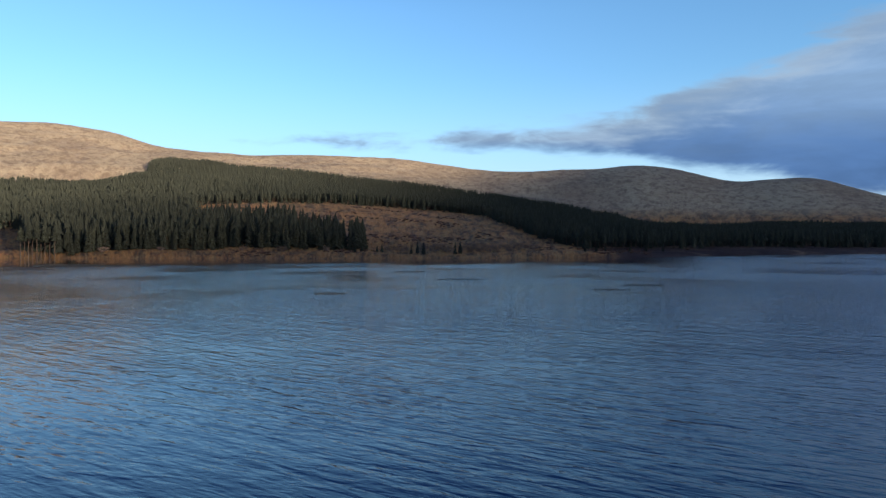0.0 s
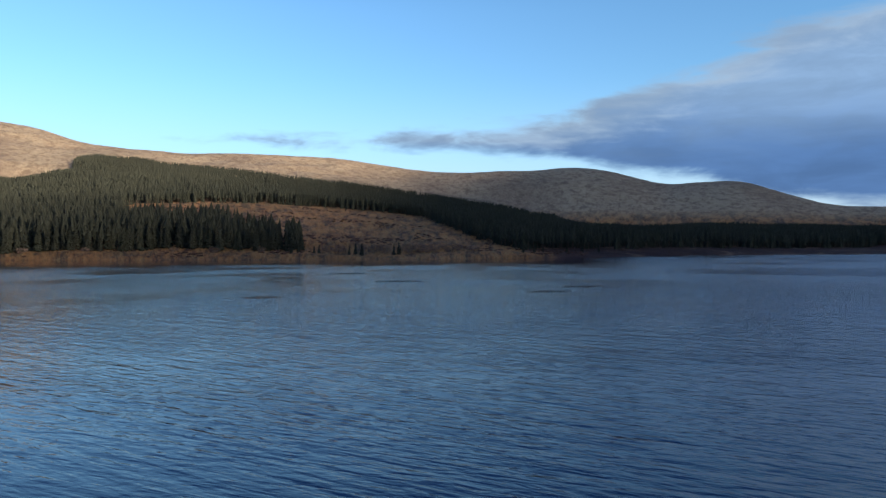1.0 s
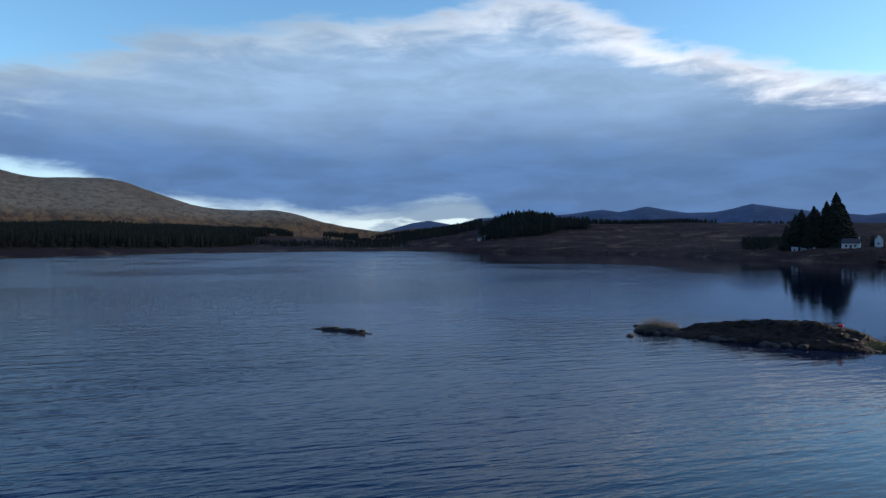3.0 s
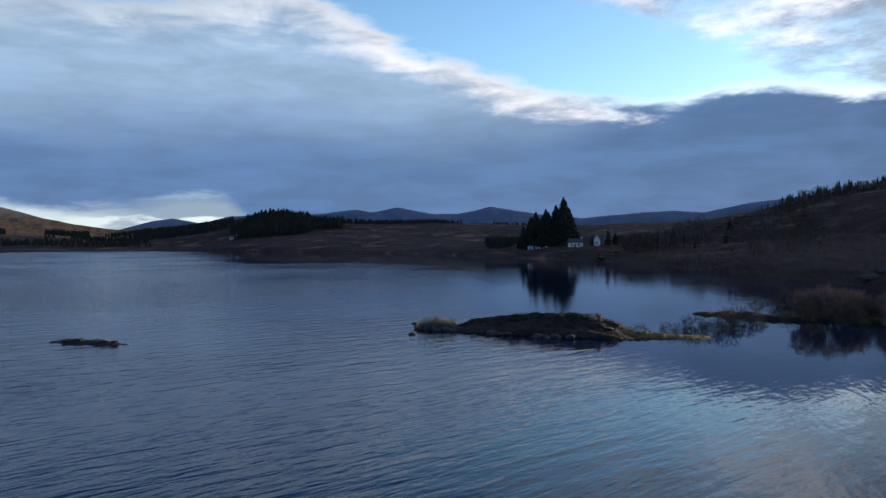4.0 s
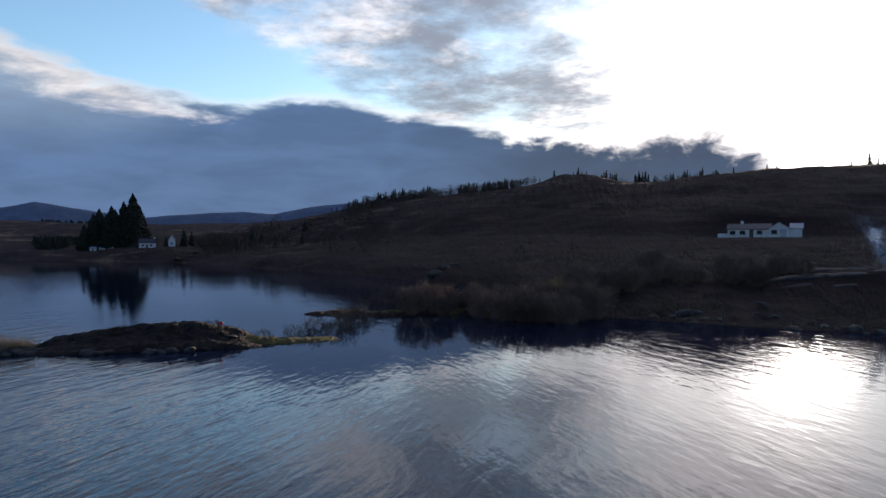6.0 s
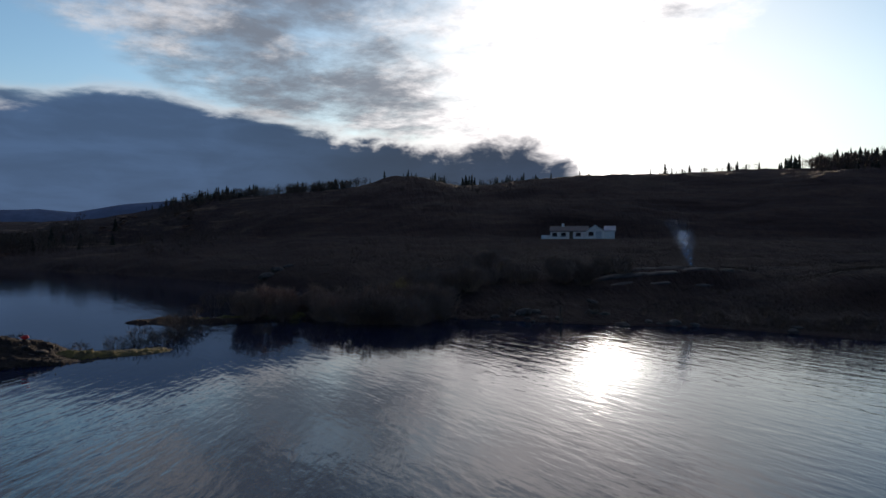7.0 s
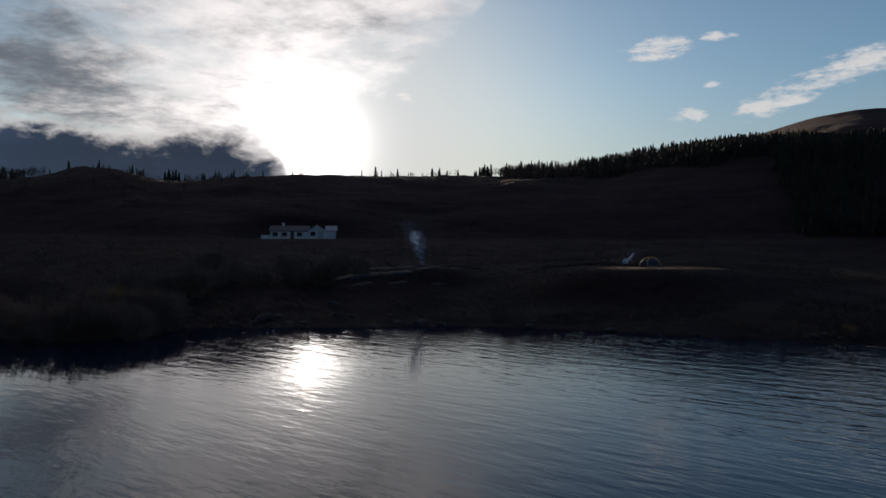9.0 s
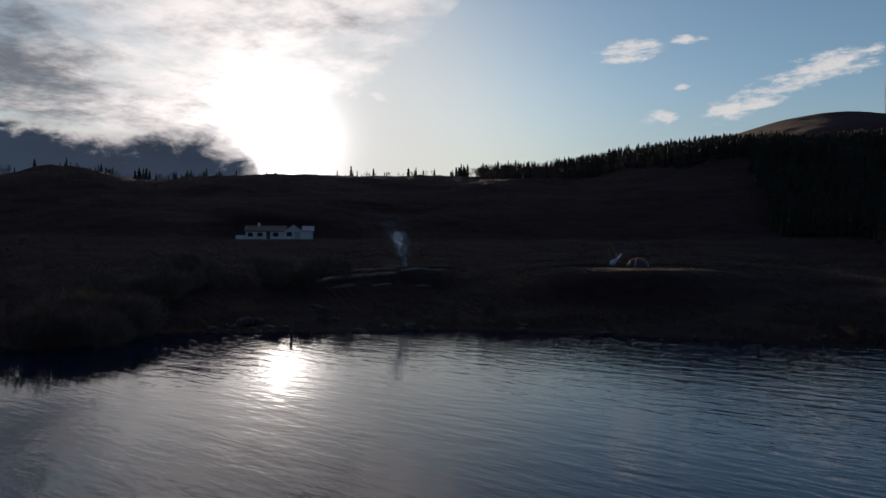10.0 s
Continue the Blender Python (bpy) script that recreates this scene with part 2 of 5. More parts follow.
def moor_material():
    m, n, bsdf = material("moor_grass", 0.95, 0.15)
    p = place(n)
    z = n.tree.nodes.new("ShaderNodeSeparateXYZ")
    n.plug(z.inputs[0], p)
    # grass, gullies and bracken run downhill, towards the loch
    reach = n.math("SQRT", n.math("ADD", n.math("MULTIPLY", z.outputs[0], z.outputs[0]), n.math("MULTIPLY", z.outputs[1], z.outputs[1])))
    bearing = n.math("ARCTAN2", z.outputs[0], z.outputs[1])
    down = n.add("ShaderNodeCombineXYZ", n.math("MULTIPLY", bearing, 1000.0), n.math("MULTIPLY", n.math("LOGARITHM", reach, 2.718), 150.0), n.math("MULTIPLY", z.outputs[2], 0.8))
    wide = n.step(n.noise(down, 0.008, 5.0, 0.6, 0.5), 0.38, 0.62)
    mid = n.step(n.noise(down, 0.085, 6.0, 0.68, 0.4), 0.44, 0.62)
    small = n.step(n.noise(down, 0.3, 5.0, 0.65), 0.38, 0.66)
    fine = n.noise(p, 1.6, 5.0, 0.65)
    straw, russet, heather, turf = (0.50, 0.385, 0.225), (0.37, 0.17, 0.05), (0.055, 0.034, 0.024), (0.105, 0.085, 0.03)
    high = n.step(z.outputs[2], 45, 85)          # the open hill grass starts above the plantations
    c = n.mix(mid, russet, heather)
    c = n.mix(n.math("MULTIPLY", small, 0.42), c, (0.44, 0.29, 0.115))
    c = n.mix(n.math("MULTIPLY", wide, 0.2), c, turf)
    hill = n.mix(n.math("MULTIPLY", mid, 0.3), straw, (0.24, 0.15, 0.085))
    hill = n.mix(n.math("MULTIPLY", small, 0.22), hill, heather)
    hill = n.mix(n.math("MULTIPLY", wide, 0.45), hill, (0.20, 0.135, 0.085))
    runs = n.noise(down, 0.11, 9.0, 0.76, 0.3)
    hill = n.mix(n.step(runs, 0.45, 0.62, 0.0, 0.75), hill, (0.16, 0.105, 0.062))
    c = n.mix(n.step(runs, 0.50, 0.64, 0.0, 0.8), c, (0.07, 0.036, 0.02))
    c = n.mix(n.step(runs, 0.46, 0.34, 0.0, 0.6), c, (0.44, 0.29, 0.10))
    c = n.mix(high, c, hill)
    c = n.mix(n.step(fine, 0.35, 0.75, 0.0, 0.5), c, tuple(v * 0.8 for v in heather))
    # dark heath: peat, heather and rushes, darkened further for the backlit shade
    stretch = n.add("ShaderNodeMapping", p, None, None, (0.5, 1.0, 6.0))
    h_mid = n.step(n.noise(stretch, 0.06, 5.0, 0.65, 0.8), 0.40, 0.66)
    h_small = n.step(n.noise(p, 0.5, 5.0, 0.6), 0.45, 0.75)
    shaded_heath = n.mix(n.step(n.noise(stretch, 0.012, 5.0, 0.6, 0.6), 0.36, 0.64), (0.028, 0.015, 0.013), (0.046, 0.026, 0.021))
    shaded_heath = n.mix(n.math("MULTIPLY", h_mid, 0.45), shaded_heath, (0.085, 0.052, 0.036))
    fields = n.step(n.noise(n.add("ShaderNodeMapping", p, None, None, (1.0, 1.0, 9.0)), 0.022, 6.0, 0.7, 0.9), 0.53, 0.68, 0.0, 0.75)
    shaded_heath = n.mix(n.math("MULTIPLY", fields, n.math("MULTIPLY", n.step(reach, 150, 480), n.step(bearing, 2.2, 1.8))), shaded_heath, (0.27, 0.18, 0.11))          # pale rushy pasture beyond the inlet
    shaded_heath = n.mix(n.math("MULTIPLY", h_small, 0.7), shaded_heath, (0.018, 0.011, 0.010))
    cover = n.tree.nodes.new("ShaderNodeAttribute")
    cover.attribute_name = "shaded_heath"
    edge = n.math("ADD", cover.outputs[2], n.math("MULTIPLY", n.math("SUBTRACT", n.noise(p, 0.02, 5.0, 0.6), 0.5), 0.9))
    c = n.mix(n.math("MULTIPLY", n.step(edge, 0.25, 0.75), n.step(cover.outputs[2], 0.0, 0.08)), c, shaded_heath)
    n.plug(bsdf.inputs["Base Color"], c)
    b_node = n.tree.nodes.new("ShaderNodeBump")
    b_node.inputs["Strength"].default_value, b_node.inputs["Distance"].default_value = 1.0, 3.0
    n.plug(b_node.inputs["Height"], n.math("ADD", n.noise(down, 0.12, 7.0, 0.68), n.math("MULTIPLY", fine, 0.15)))
    n.plug(bsdf.inputs["Normal"], b_node.outputs[0])
    return m


def water_material():
    m, n, bsdf = material("loch_water", 0.04, 0.5)
    p = place(n)
    bsdf.inputs["IOR"].default_value = 1.33
    bsdf.inputs["Base Color"].default_value = (0.003, 0.010, 0.034, 1)
    turn = n.add("ShaderNodeMapping", n.add("ShaderNodeMapping", p, None, (0, 0, radians(38))), None, None, (0.2, 1.0, 1.0))
    short = n.add("ShaderNodeMapping", n.add("ShaderNodeMapping", p, None, (0, 0, radians(31))), None, None, (0.3, 1.0, 1.0))
    split = n.tree.nodes.new("ShaderNodeSeparateXYZ")
    n.plug(split.inputs[0], p)
    # open water takes the wind; the bay under the near bank lies in its lee
    open_water = n.math("ADD", n.math("MULTIPLY", split.outputs[0], -0.4), n.math("MULTIPLY", split.outputs[1], 0.9))
    wind = n.step(open_water, -40, 110)
    patches = n.step(n.noise(p, 0.018, 3.0, 0.55, 0.6), 0.34, 0.64, 0.45, 1.0)
    reach = n.add("ShaderNodeVectorMath", p, operation="LENGTH", out=1)
    bearing = n.math("MULTIPLY", n.math("ARCTAN2", split.outputs[0], split.outputs[1]), 180 / math.pi)
    long_reach = n.math("MULTIPLY", n.step(bearing, 9, 22), n.step(bearing, 60, 50))          # the wind blows down the length of the loch
    lee = n.math("MAXIMUM", n.step(reach, 265, 370, 1.0, 0.12), n.math("MAXIMUM", long_reach, n.step(bearing, 68, 76, 0.0, 0.7)))          # slack water under the far shores
    toward = n.math("ADD", n.math("MULTIPLY", split.outputs[0], 0.77), n.math("MULTIPLY", split.outputs[1], -0.64))
    bay = n.step(toward, 8, 48, 1.0, 0.36)          # and under the near bank
    inlet = n.step(n.math("ADD", split.outputs[0], n.math("MULTIPLY", split.outputs[1], -0.2)), 62, 90, 1.0, 0.85)
    lee = n.math("MULTIPLY", lee, n.math("MAXIMUM", n.math("MINIMUM", bay, inlet), n.step(bearing, 78, 62)))
    wind = n.math("MULTIPLY", wind, lee)
    patches = n.math("MULTIPLY", patches, lee)
    gust = n.math("MULTIPLY", patches, n.math("ADD", 0.36, n.math("MULTIPLY", wind, 0.64)))
    swell = n.noise(turn, 0.8, 2.0, 0.5, 0.35)
    ripple = n.noise(short, 2.4, 3.0, 0.5, 0.3)
    # in the bay the waves swing round to face the near bank
    bent = n.add("ShaderNodeMapping", n.add("ShaderNodeMapping", p, None, (0, 0, radians(4))), None, None, (0.3, 1.0, 1.0))
    swung = n.step(n.math("ADD", split.outputs[1], n.math("MULTIPLY", split.outputs[0], -0.25)), 24, -26)
    swell = n.math("ADD", n.math("MULTIPLY", swell, n.math("SUBTRACT", 1.0, swung)), n.math("MULTIPLY", n.noise(bent, 0.85, 2.0, 0.45, 0.2), swung))
    ripple = n.math("ADD", n.math("MULTIPLY", ripple, n.math("SUBTRACT", 1.0, swung)), n.math("MULTIPLY", n.noise(bent, 2.3, 3.0, 0.5, 0.2), swung))
    gust = n.math("MULTIPLY", gust, n.math("MAXIMUM", n.step(reach, 45, 190, 1.0, 0.55), n.step(bearing, 66, 76)))          # out on the loch the waves are short and low
    height = n.math("MULTIPLY", gust, n.math("ADD", n.math("MULTIPLY", swell, 1.0), n.math("MULTIPLY", ripple, 0.62)))
    n.plug(bsdf.inputs["Roughness"], n.math("ADD", 0.02, n.math("MULTIPLY", n.math("MULTIPLY", wind, patches), n.step(reach, 60, 220, 0.035, 0.15))))
    b_node = n.tree.nodes.new("ShaderNodeBump")
    b_node.inputs["Strength"].default_value, b_node.inputs["Distance"].default_value = 1.0, WAVE
    n.plug(b_node.inputs["Height"], height)
    n.plug(bsdf.inputs["Normal"], b_node.outputs[0])
    return m


WAVE = 0.22
MOOR = moor_material()
WATER = water_material()
PINE = mottled("spruce_needles", (0.017, 0.019, 0.010), (0.029, 0.030, 0.016), 0.05, 0.85, vary=0.4)
BARK = mottled("spruce_bark", (0.10, 0.062, 0.040), (0.055, 0.038, 0.027), 1.5, 0.95)
LEDGE = mottled("dark_wet_ledge", (0.042, 0.036, 0.026), (0.012, 0.011, 0.010), 1.8, 0.7, 0.05)
ROCK = mottled("lichened_rock", (0.075, 0.067, 0.058), (0.026, 0.023, 0.020), 1.4, 0.8, 0.05)
TURF = mottled("islet_turf", (0.010, 0.008, 0.007), (0.030, 0.021, 0.012), 1.3, 0.95, 0.12)
# the blue of distant air is put into this base colour
HAZE = mottled("haze_blue_hills", (0.105, 0.15, 0.23), (0.07, 0.105, 0.17), 0.006, 0.95)
WHITEWASH = mottled("whitewashed_wall", (0.74, 0.74, 0.73), (0.62, 0.62, 0.61), 0.6, 0.8, vary=0.05)
SLATE = mottled("slate_roof", (0.055, 0.058, 0.065), (0.085, 0.085, 0.09), 1.2, 0.6)
SHEET = mottled("pale_sheet_roof", (0.42, 0.44, 0.47), (0.34, 0.36, 0.39), 0.8, 0.45)
PANE = plain("window_glass", (0.02, 0.025, 0.03), 0.08)
TIMBER = mottled("weathered_timber", (0.12, 0.09, 0.065), (0.08, 0.065, 0.05), 4.0, 0.9)
TWIG = mottled("willow_twigs", (0.22, 0.148, 0.108), (0.145, 0.096, 0.074), 0.4, 0.9, vary=0.5)
TWIG_PALE = mottled("catkin_twigs", (0.26, 0.19, 0.07), (0.18, 0.13, 0.05), 0.6, 0.9)
DRY = mottled("dry_grass", (0.36, 0.285, 0.19), (0.24, 0.18, 0.115), 0.8, 0.95, vary=0.3)
MOSS = mottled("green_gold_moss", (0.13, 0.105, 0.02), (0.05, 0.045, 0.018), 0.9, 0.95, 0.05)
REED = mottled("dead_reed", (0.022, 0.022, 0.017), (0.04, 0.034, 0.022), 1.0, 0.95)
HEATH = mottled("heather_tufts", (0.030, 0.021, 0.015), (0.075, 0.050, 0.027), 0.15, 0.95, vary=0.2)
RED = plain("red_plastic", (0.55, 0.03, 0.03), 0.45)
CANVAS = plain("grey_tent_fabric", (0.06, 0.06, 0.075), 0.7)
# bright orange stands in for sun glowing through the tent's edge
SUNLIT_SLEEVE = plain("sunlit_tent_rim", (0.85, 0.42, 0.10), 0.6)
ASH = plain("wood_ash", (0.12, 0.11, 0.10), 0.95)


def smoke_material():
    m, n, bsdf = material("thin_smoke", 1.0, 0.0)
    bsdf.inputs["Base Color"].default_value = (0.60, 0.70, 0.84, 1)
    coord = n.tree.nodes.new("ShaderNodeTexCoord").outputs["Generated"]
    split = n.tree.nodes.new("ShaderNodeSeparateXYZ")
    n.plug(split.inputs[0], coord)
    soft = n.tree.nodes.new("ShaderNodeAttribute")
    soft.attribute_name = "thin"
    soft = n.step(soft.outputs["Fac"], 0.0, 0.9)
    wisps = n.step(n.noise(place(n), 0.7, 4.0, 0.55, 0.8), 0.36, 0.75)
    fade = n.math("MULTIPLY", n.step(split.outputs[2], 1.0, 0.15), n.step(split.outputs[2], -0.05, 0.08))
    n.plug(bsdf.inputs["Alpha"], n.math("MULTIPLY", n.math("MULTIPLY", n.math("MULTIPLY", wisps, fade), soft), 0.8))
    return m


SMOKE = smoke_material()


def cloud_material():
    m = bpy.data.materials.new("cloud")
    m.use_nodes = True
    tree = m.node_tree
    tree.nodes.clear()
    out, fog = tree.nodes.new("ShaderNodeOutputMaterial"), tree.nodes.new("ShaderNodeBsdfTranslucent")
    fog.inputs[0].default_value = (0.10, 0.11, 0.13, 1)
    tree.links.new(fog.outputs[0], out.inputs[0])
    return m


CLOUD = cloud_material()
SLAB = mottled("smooth_bedrock", (0.055, 0.050, 0.045), (0.022, 0.019, 0.017), 0.9, 0.7, 0.08, spec=0.35)
# darker copy of the twig tones, for bank shrubs, flooded shrubs and birches
TWIG_DARK = mottled("dark_twigs", (0.11, 0.072, 0.05), (0.07, 0.047, 0.034), 0.4, 0.9)
SCRUB = mottled("russet_scrub", (0.115, 0.055, 0.032), (0.05, 0.030, 0.020), 0.05, 0.95)

# ---- land and water ----
def build(name, verts, faces, mat, parent=None, smooth=False):
    """A mesh object from arrays of vertices and faces (one array, or a list of them for faces of several sizes)."""
    me = bpy.data.meshes.new(name)
    verts = np.asarray(verts, dtype=np.float32)
    groups = faces if isinstance(faces, list) else [faces]
    groups = [np.asarray(g, dtype=np.int32) for g in groups if len(g)]
    loops = np.concatenate([g.ravel() for g in groups])
    sizes = np.concatenate([np.full(len(g), g.shape[1], dtype=np.int32) for g in groups])
    starts = np.concatenate([[0], np.cumsum(sizes)[:-1]]).astype(np.int32)
    me.vertices.add(len(verts))
    me.vertices.foreach_set("co", verts.ravel())
    me.loops.add(len(loops))
    me.loops.foreach_set("vertex_index", loops)
    me.polygons.add(len(sizes))
    me.polygons.foreach_set("loop_start", starts)
    me.polygons.foreach_set("loop_total", sizes)
    me.update(calc_edges=True)
    me.validate()
    me.polygons.foreach_set("use_smooth", np.full(len(sizes), smooth))
    me.materials.append(mat)
    ob = new(name, me)
    ob.parent = parent
    return ob


def lattice(ix, iy, seed):
    h = (ix * 374761393 + iy * 668265263 + seed * 1442695041) & 0xFFFFFFFF
    h = ((h ^ (h >> 13)) * 1274126177) & 0xFFFFFFFF
    return ((h ^ (h >> 16)) & 0xFFFF) / 65535.0


def value_noise(x, y, seed=0):
    x, y = np.asarray(x, float), np.asarray(y, float)
    ix, iy = np.floor(x).astype(np.int64), np.floor(y).astype(np.int64)
    fx, fy = x - ix, y - iy
    fx, fy = fx * fx * (3 - 2 * fx), fy * fy * (3 - 2 * fy)
    a, b = lattice(ix, iy, seed), lattice(ix + 1, iy, seed)
    c, d = lattice(ix, iy + 1, seed), lattice(ix + 1, iy + 1, seed)
    return a + (b - a) * fx + (c - a) * fy + (a - b - c + d) * fx * fy


def fbm(x, y, octaves=4, seed=0):
    total, amp, norm = 0.0, 1.0, 0.0
    for k in range(octaves):
        total = total + amp * (value_noise(x * 2 ** k, y * 2 ** k, seed + k * 17) - 0.5)
        norm += amp
        amp *= 0.5
    return total / norm


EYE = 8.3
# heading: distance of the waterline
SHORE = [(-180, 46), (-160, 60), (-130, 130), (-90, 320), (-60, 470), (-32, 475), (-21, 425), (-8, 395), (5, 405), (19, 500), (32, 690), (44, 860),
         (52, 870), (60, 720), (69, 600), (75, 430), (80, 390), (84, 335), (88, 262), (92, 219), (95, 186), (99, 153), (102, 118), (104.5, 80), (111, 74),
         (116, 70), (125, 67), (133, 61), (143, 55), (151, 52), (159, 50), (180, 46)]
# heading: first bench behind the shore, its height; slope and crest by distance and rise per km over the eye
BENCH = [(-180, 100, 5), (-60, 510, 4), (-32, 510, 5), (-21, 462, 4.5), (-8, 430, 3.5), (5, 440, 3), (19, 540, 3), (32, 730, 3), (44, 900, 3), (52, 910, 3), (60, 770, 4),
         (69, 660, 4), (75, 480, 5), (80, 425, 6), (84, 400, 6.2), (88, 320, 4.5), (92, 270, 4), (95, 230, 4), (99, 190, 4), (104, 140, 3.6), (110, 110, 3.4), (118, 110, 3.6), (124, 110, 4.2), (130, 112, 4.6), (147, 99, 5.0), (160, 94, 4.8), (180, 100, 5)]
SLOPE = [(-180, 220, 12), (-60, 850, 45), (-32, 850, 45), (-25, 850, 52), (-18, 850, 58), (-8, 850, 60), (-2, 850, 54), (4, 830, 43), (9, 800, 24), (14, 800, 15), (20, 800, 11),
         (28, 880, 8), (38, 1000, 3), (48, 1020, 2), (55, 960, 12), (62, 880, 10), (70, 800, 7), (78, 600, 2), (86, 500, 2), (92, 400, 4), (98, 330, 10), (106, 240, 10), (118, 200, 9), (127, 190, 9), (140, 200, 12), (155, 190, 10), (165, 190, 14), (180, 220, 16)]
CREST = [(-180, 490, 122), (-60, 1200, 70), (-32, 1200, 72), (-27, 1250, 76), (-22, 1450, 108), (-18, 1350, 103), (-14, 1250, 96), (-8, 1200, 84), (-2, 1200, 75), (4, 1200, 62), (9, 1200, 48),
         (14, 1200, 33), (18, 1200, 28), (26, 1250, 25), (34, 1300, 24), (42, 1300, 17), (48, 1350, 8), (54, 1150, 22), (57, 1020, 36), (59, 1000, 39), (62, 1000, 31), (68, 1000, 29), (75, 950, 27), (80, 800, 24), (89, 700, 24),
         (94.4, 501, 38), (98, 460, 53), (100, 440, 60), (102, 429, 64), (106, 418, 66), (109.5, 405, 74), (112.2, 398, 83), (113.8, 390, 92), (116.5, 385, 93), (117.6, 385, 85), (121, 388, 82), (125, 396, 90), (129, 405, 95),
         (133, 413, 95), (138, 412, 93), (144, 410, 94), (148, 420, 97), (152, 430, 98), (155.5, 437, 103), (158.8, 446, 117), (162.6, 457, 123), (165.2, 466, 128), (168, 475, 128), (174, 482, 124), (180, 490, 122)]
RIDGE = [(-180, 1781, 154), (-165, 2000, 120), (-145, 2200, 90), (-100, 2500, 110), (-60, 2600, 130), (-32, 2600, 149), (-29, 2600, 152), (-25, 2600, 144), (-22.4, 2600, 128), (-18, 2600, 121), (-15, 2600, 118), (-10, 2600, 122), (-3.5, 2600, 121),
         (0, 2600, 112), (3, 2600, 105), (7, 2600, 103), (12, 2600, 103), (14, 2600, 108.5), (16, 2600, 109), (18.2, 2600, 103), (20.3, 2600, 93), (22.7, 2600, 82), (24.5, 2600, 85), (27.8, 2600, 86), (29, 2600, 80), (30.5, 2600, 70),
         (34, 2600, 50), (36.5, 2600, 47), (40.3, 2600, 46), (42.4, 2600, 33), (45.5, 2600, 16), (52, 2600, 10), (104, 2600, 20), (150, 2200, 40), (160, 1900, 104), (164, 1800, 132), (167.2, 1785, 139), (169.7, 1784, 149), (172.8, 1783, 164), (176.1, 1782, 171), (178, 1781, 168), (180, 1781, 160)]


def by_heading(table, column, az):
    az = (np.asarray(az) + 180) % 360 - 180
    rows = np.array(table, float)
    total = 0.0
    for shift, weight in ((-0.9, 0.2), (-0.45, 0.2), (0, 0.2), (0.45, 0.2), (0.9, 0.2)):
        total = total + weight * np.interp(az + shift, rows[:, 0], rows[:, column])
    return total


def along(p, q, x, y):
    """Distance from the line p-q, and how far along it (0 to 1)."""
    dx, dy = q[0] - p[0], q[1] - p[1]
    u = np.clip(((x - p[0]) * dx + (y - p[1]) * dy) / (dx * dx + dy * dy), 0, 1)
    return np.hypot(x - p[0] - u * dx, y - p[1] - u * dy), u


LEVELLED = [(153, -112, 10.0, 16), (425, 59, 6.3, 14), (421, 46, 7.2, 8), (437, 83, 4.7, 12), (48.5, -76.5, 5.3, 13), (78, -65, 4.9, 8)]   # house sites and pitches
BAR = [(89, 8), (87.5, 2), (86.5, -4), (85, -11), (80, -19)]


def land(x, y):
    """Height of the ground."""
    x, y = np.asarray(x, float), np.asarray(y, float)
    d = np.hypot(x, y) + 1e-6
    az = np.degrees(np.arctan2(x, y))
    shore = by_heading(SHORE, 1, az) * (1 + 0.035 * fbm(x / 22, y / 22, 4, 3))
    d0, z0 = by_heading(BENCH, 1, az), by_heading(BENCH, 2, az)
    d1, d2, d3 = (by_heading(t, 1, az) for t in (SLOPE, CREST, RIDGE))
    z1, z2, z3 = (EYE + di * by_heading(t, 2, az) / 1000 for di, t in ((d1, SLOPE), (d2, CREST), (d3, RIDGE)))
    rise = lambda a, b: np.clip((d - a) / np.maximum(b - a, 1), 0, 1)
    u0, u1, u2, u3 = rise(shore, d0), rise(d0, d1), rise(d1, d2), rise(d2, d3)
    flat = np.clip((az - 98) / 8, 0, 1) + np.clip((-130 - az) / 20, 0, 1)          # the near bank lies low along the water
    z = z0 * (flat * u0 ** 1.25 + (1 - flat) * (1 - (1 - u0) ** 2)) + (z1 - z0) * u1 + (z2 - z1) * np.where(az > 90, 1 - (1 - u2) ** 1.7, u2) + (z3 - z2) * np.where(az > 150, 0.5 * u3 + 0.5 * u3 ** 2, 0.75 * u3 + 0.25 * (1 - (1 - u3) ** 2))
    z = z - z3 * 0.5 * np.clip((d - d3) / 1800, 0, 1) ** 1.5
    inland = np.clip((d - shore) / 70, 0, 1)
    z = z + inland * (2.2 * fbm(x / 26, y / 26, 4, 9) + 0.9 * fbm(x / 5, y / 5, 3, 5)) * np.clip(d / 120, 0.45, 1)
    hill = np.clip((d - 500) / 900, 0, 1) * np.clip((d3 - d) / 500 + 0.15, 0, 1)
    z = z + hill * 46 * fbm(x / 420, y / 420, 5, 21)
    z = z + np.clip((d - 150) / 100, 0, 1) * np.clip((520 - d) / 60, 0, 1) * (6 * fbm(x / 60, y / 60, 4, 33) + 2.0 * fbm(x / 9, y / 9, 4, 37))
    z = np.where(d < shore, -np.minimum((shore - d) * 0.09, 2.5) - 0.05, z + 0.12)
    z = z + 1.3 * np.exp(-((x - 77) ** 2 + (y + 55) ** 2) / 55)          # the outcrop mound
    for px, py, pz, reach in LEVELLED:
        w = np.clip(1.6 - np.hypot(x - px, y - py) / reach, 0, 1)
        z = z + (pz - z) * w * w * (3 - 2 * w)
    bar = np.full(np.shape(x), 99.0)
    for p, q in zip(BAR[:-1], BAR[1:]):
        bar = np.minimum(bar, along(p, q, x, y)[0])
    bump = 0.3 * (1 - (bar / 2.6) ** 2) + 1.1 * fbm(x / 2.2, y / 2.2, 3, 44)
    return np.where((bar < 5.5) & (bump > z), bump, z)


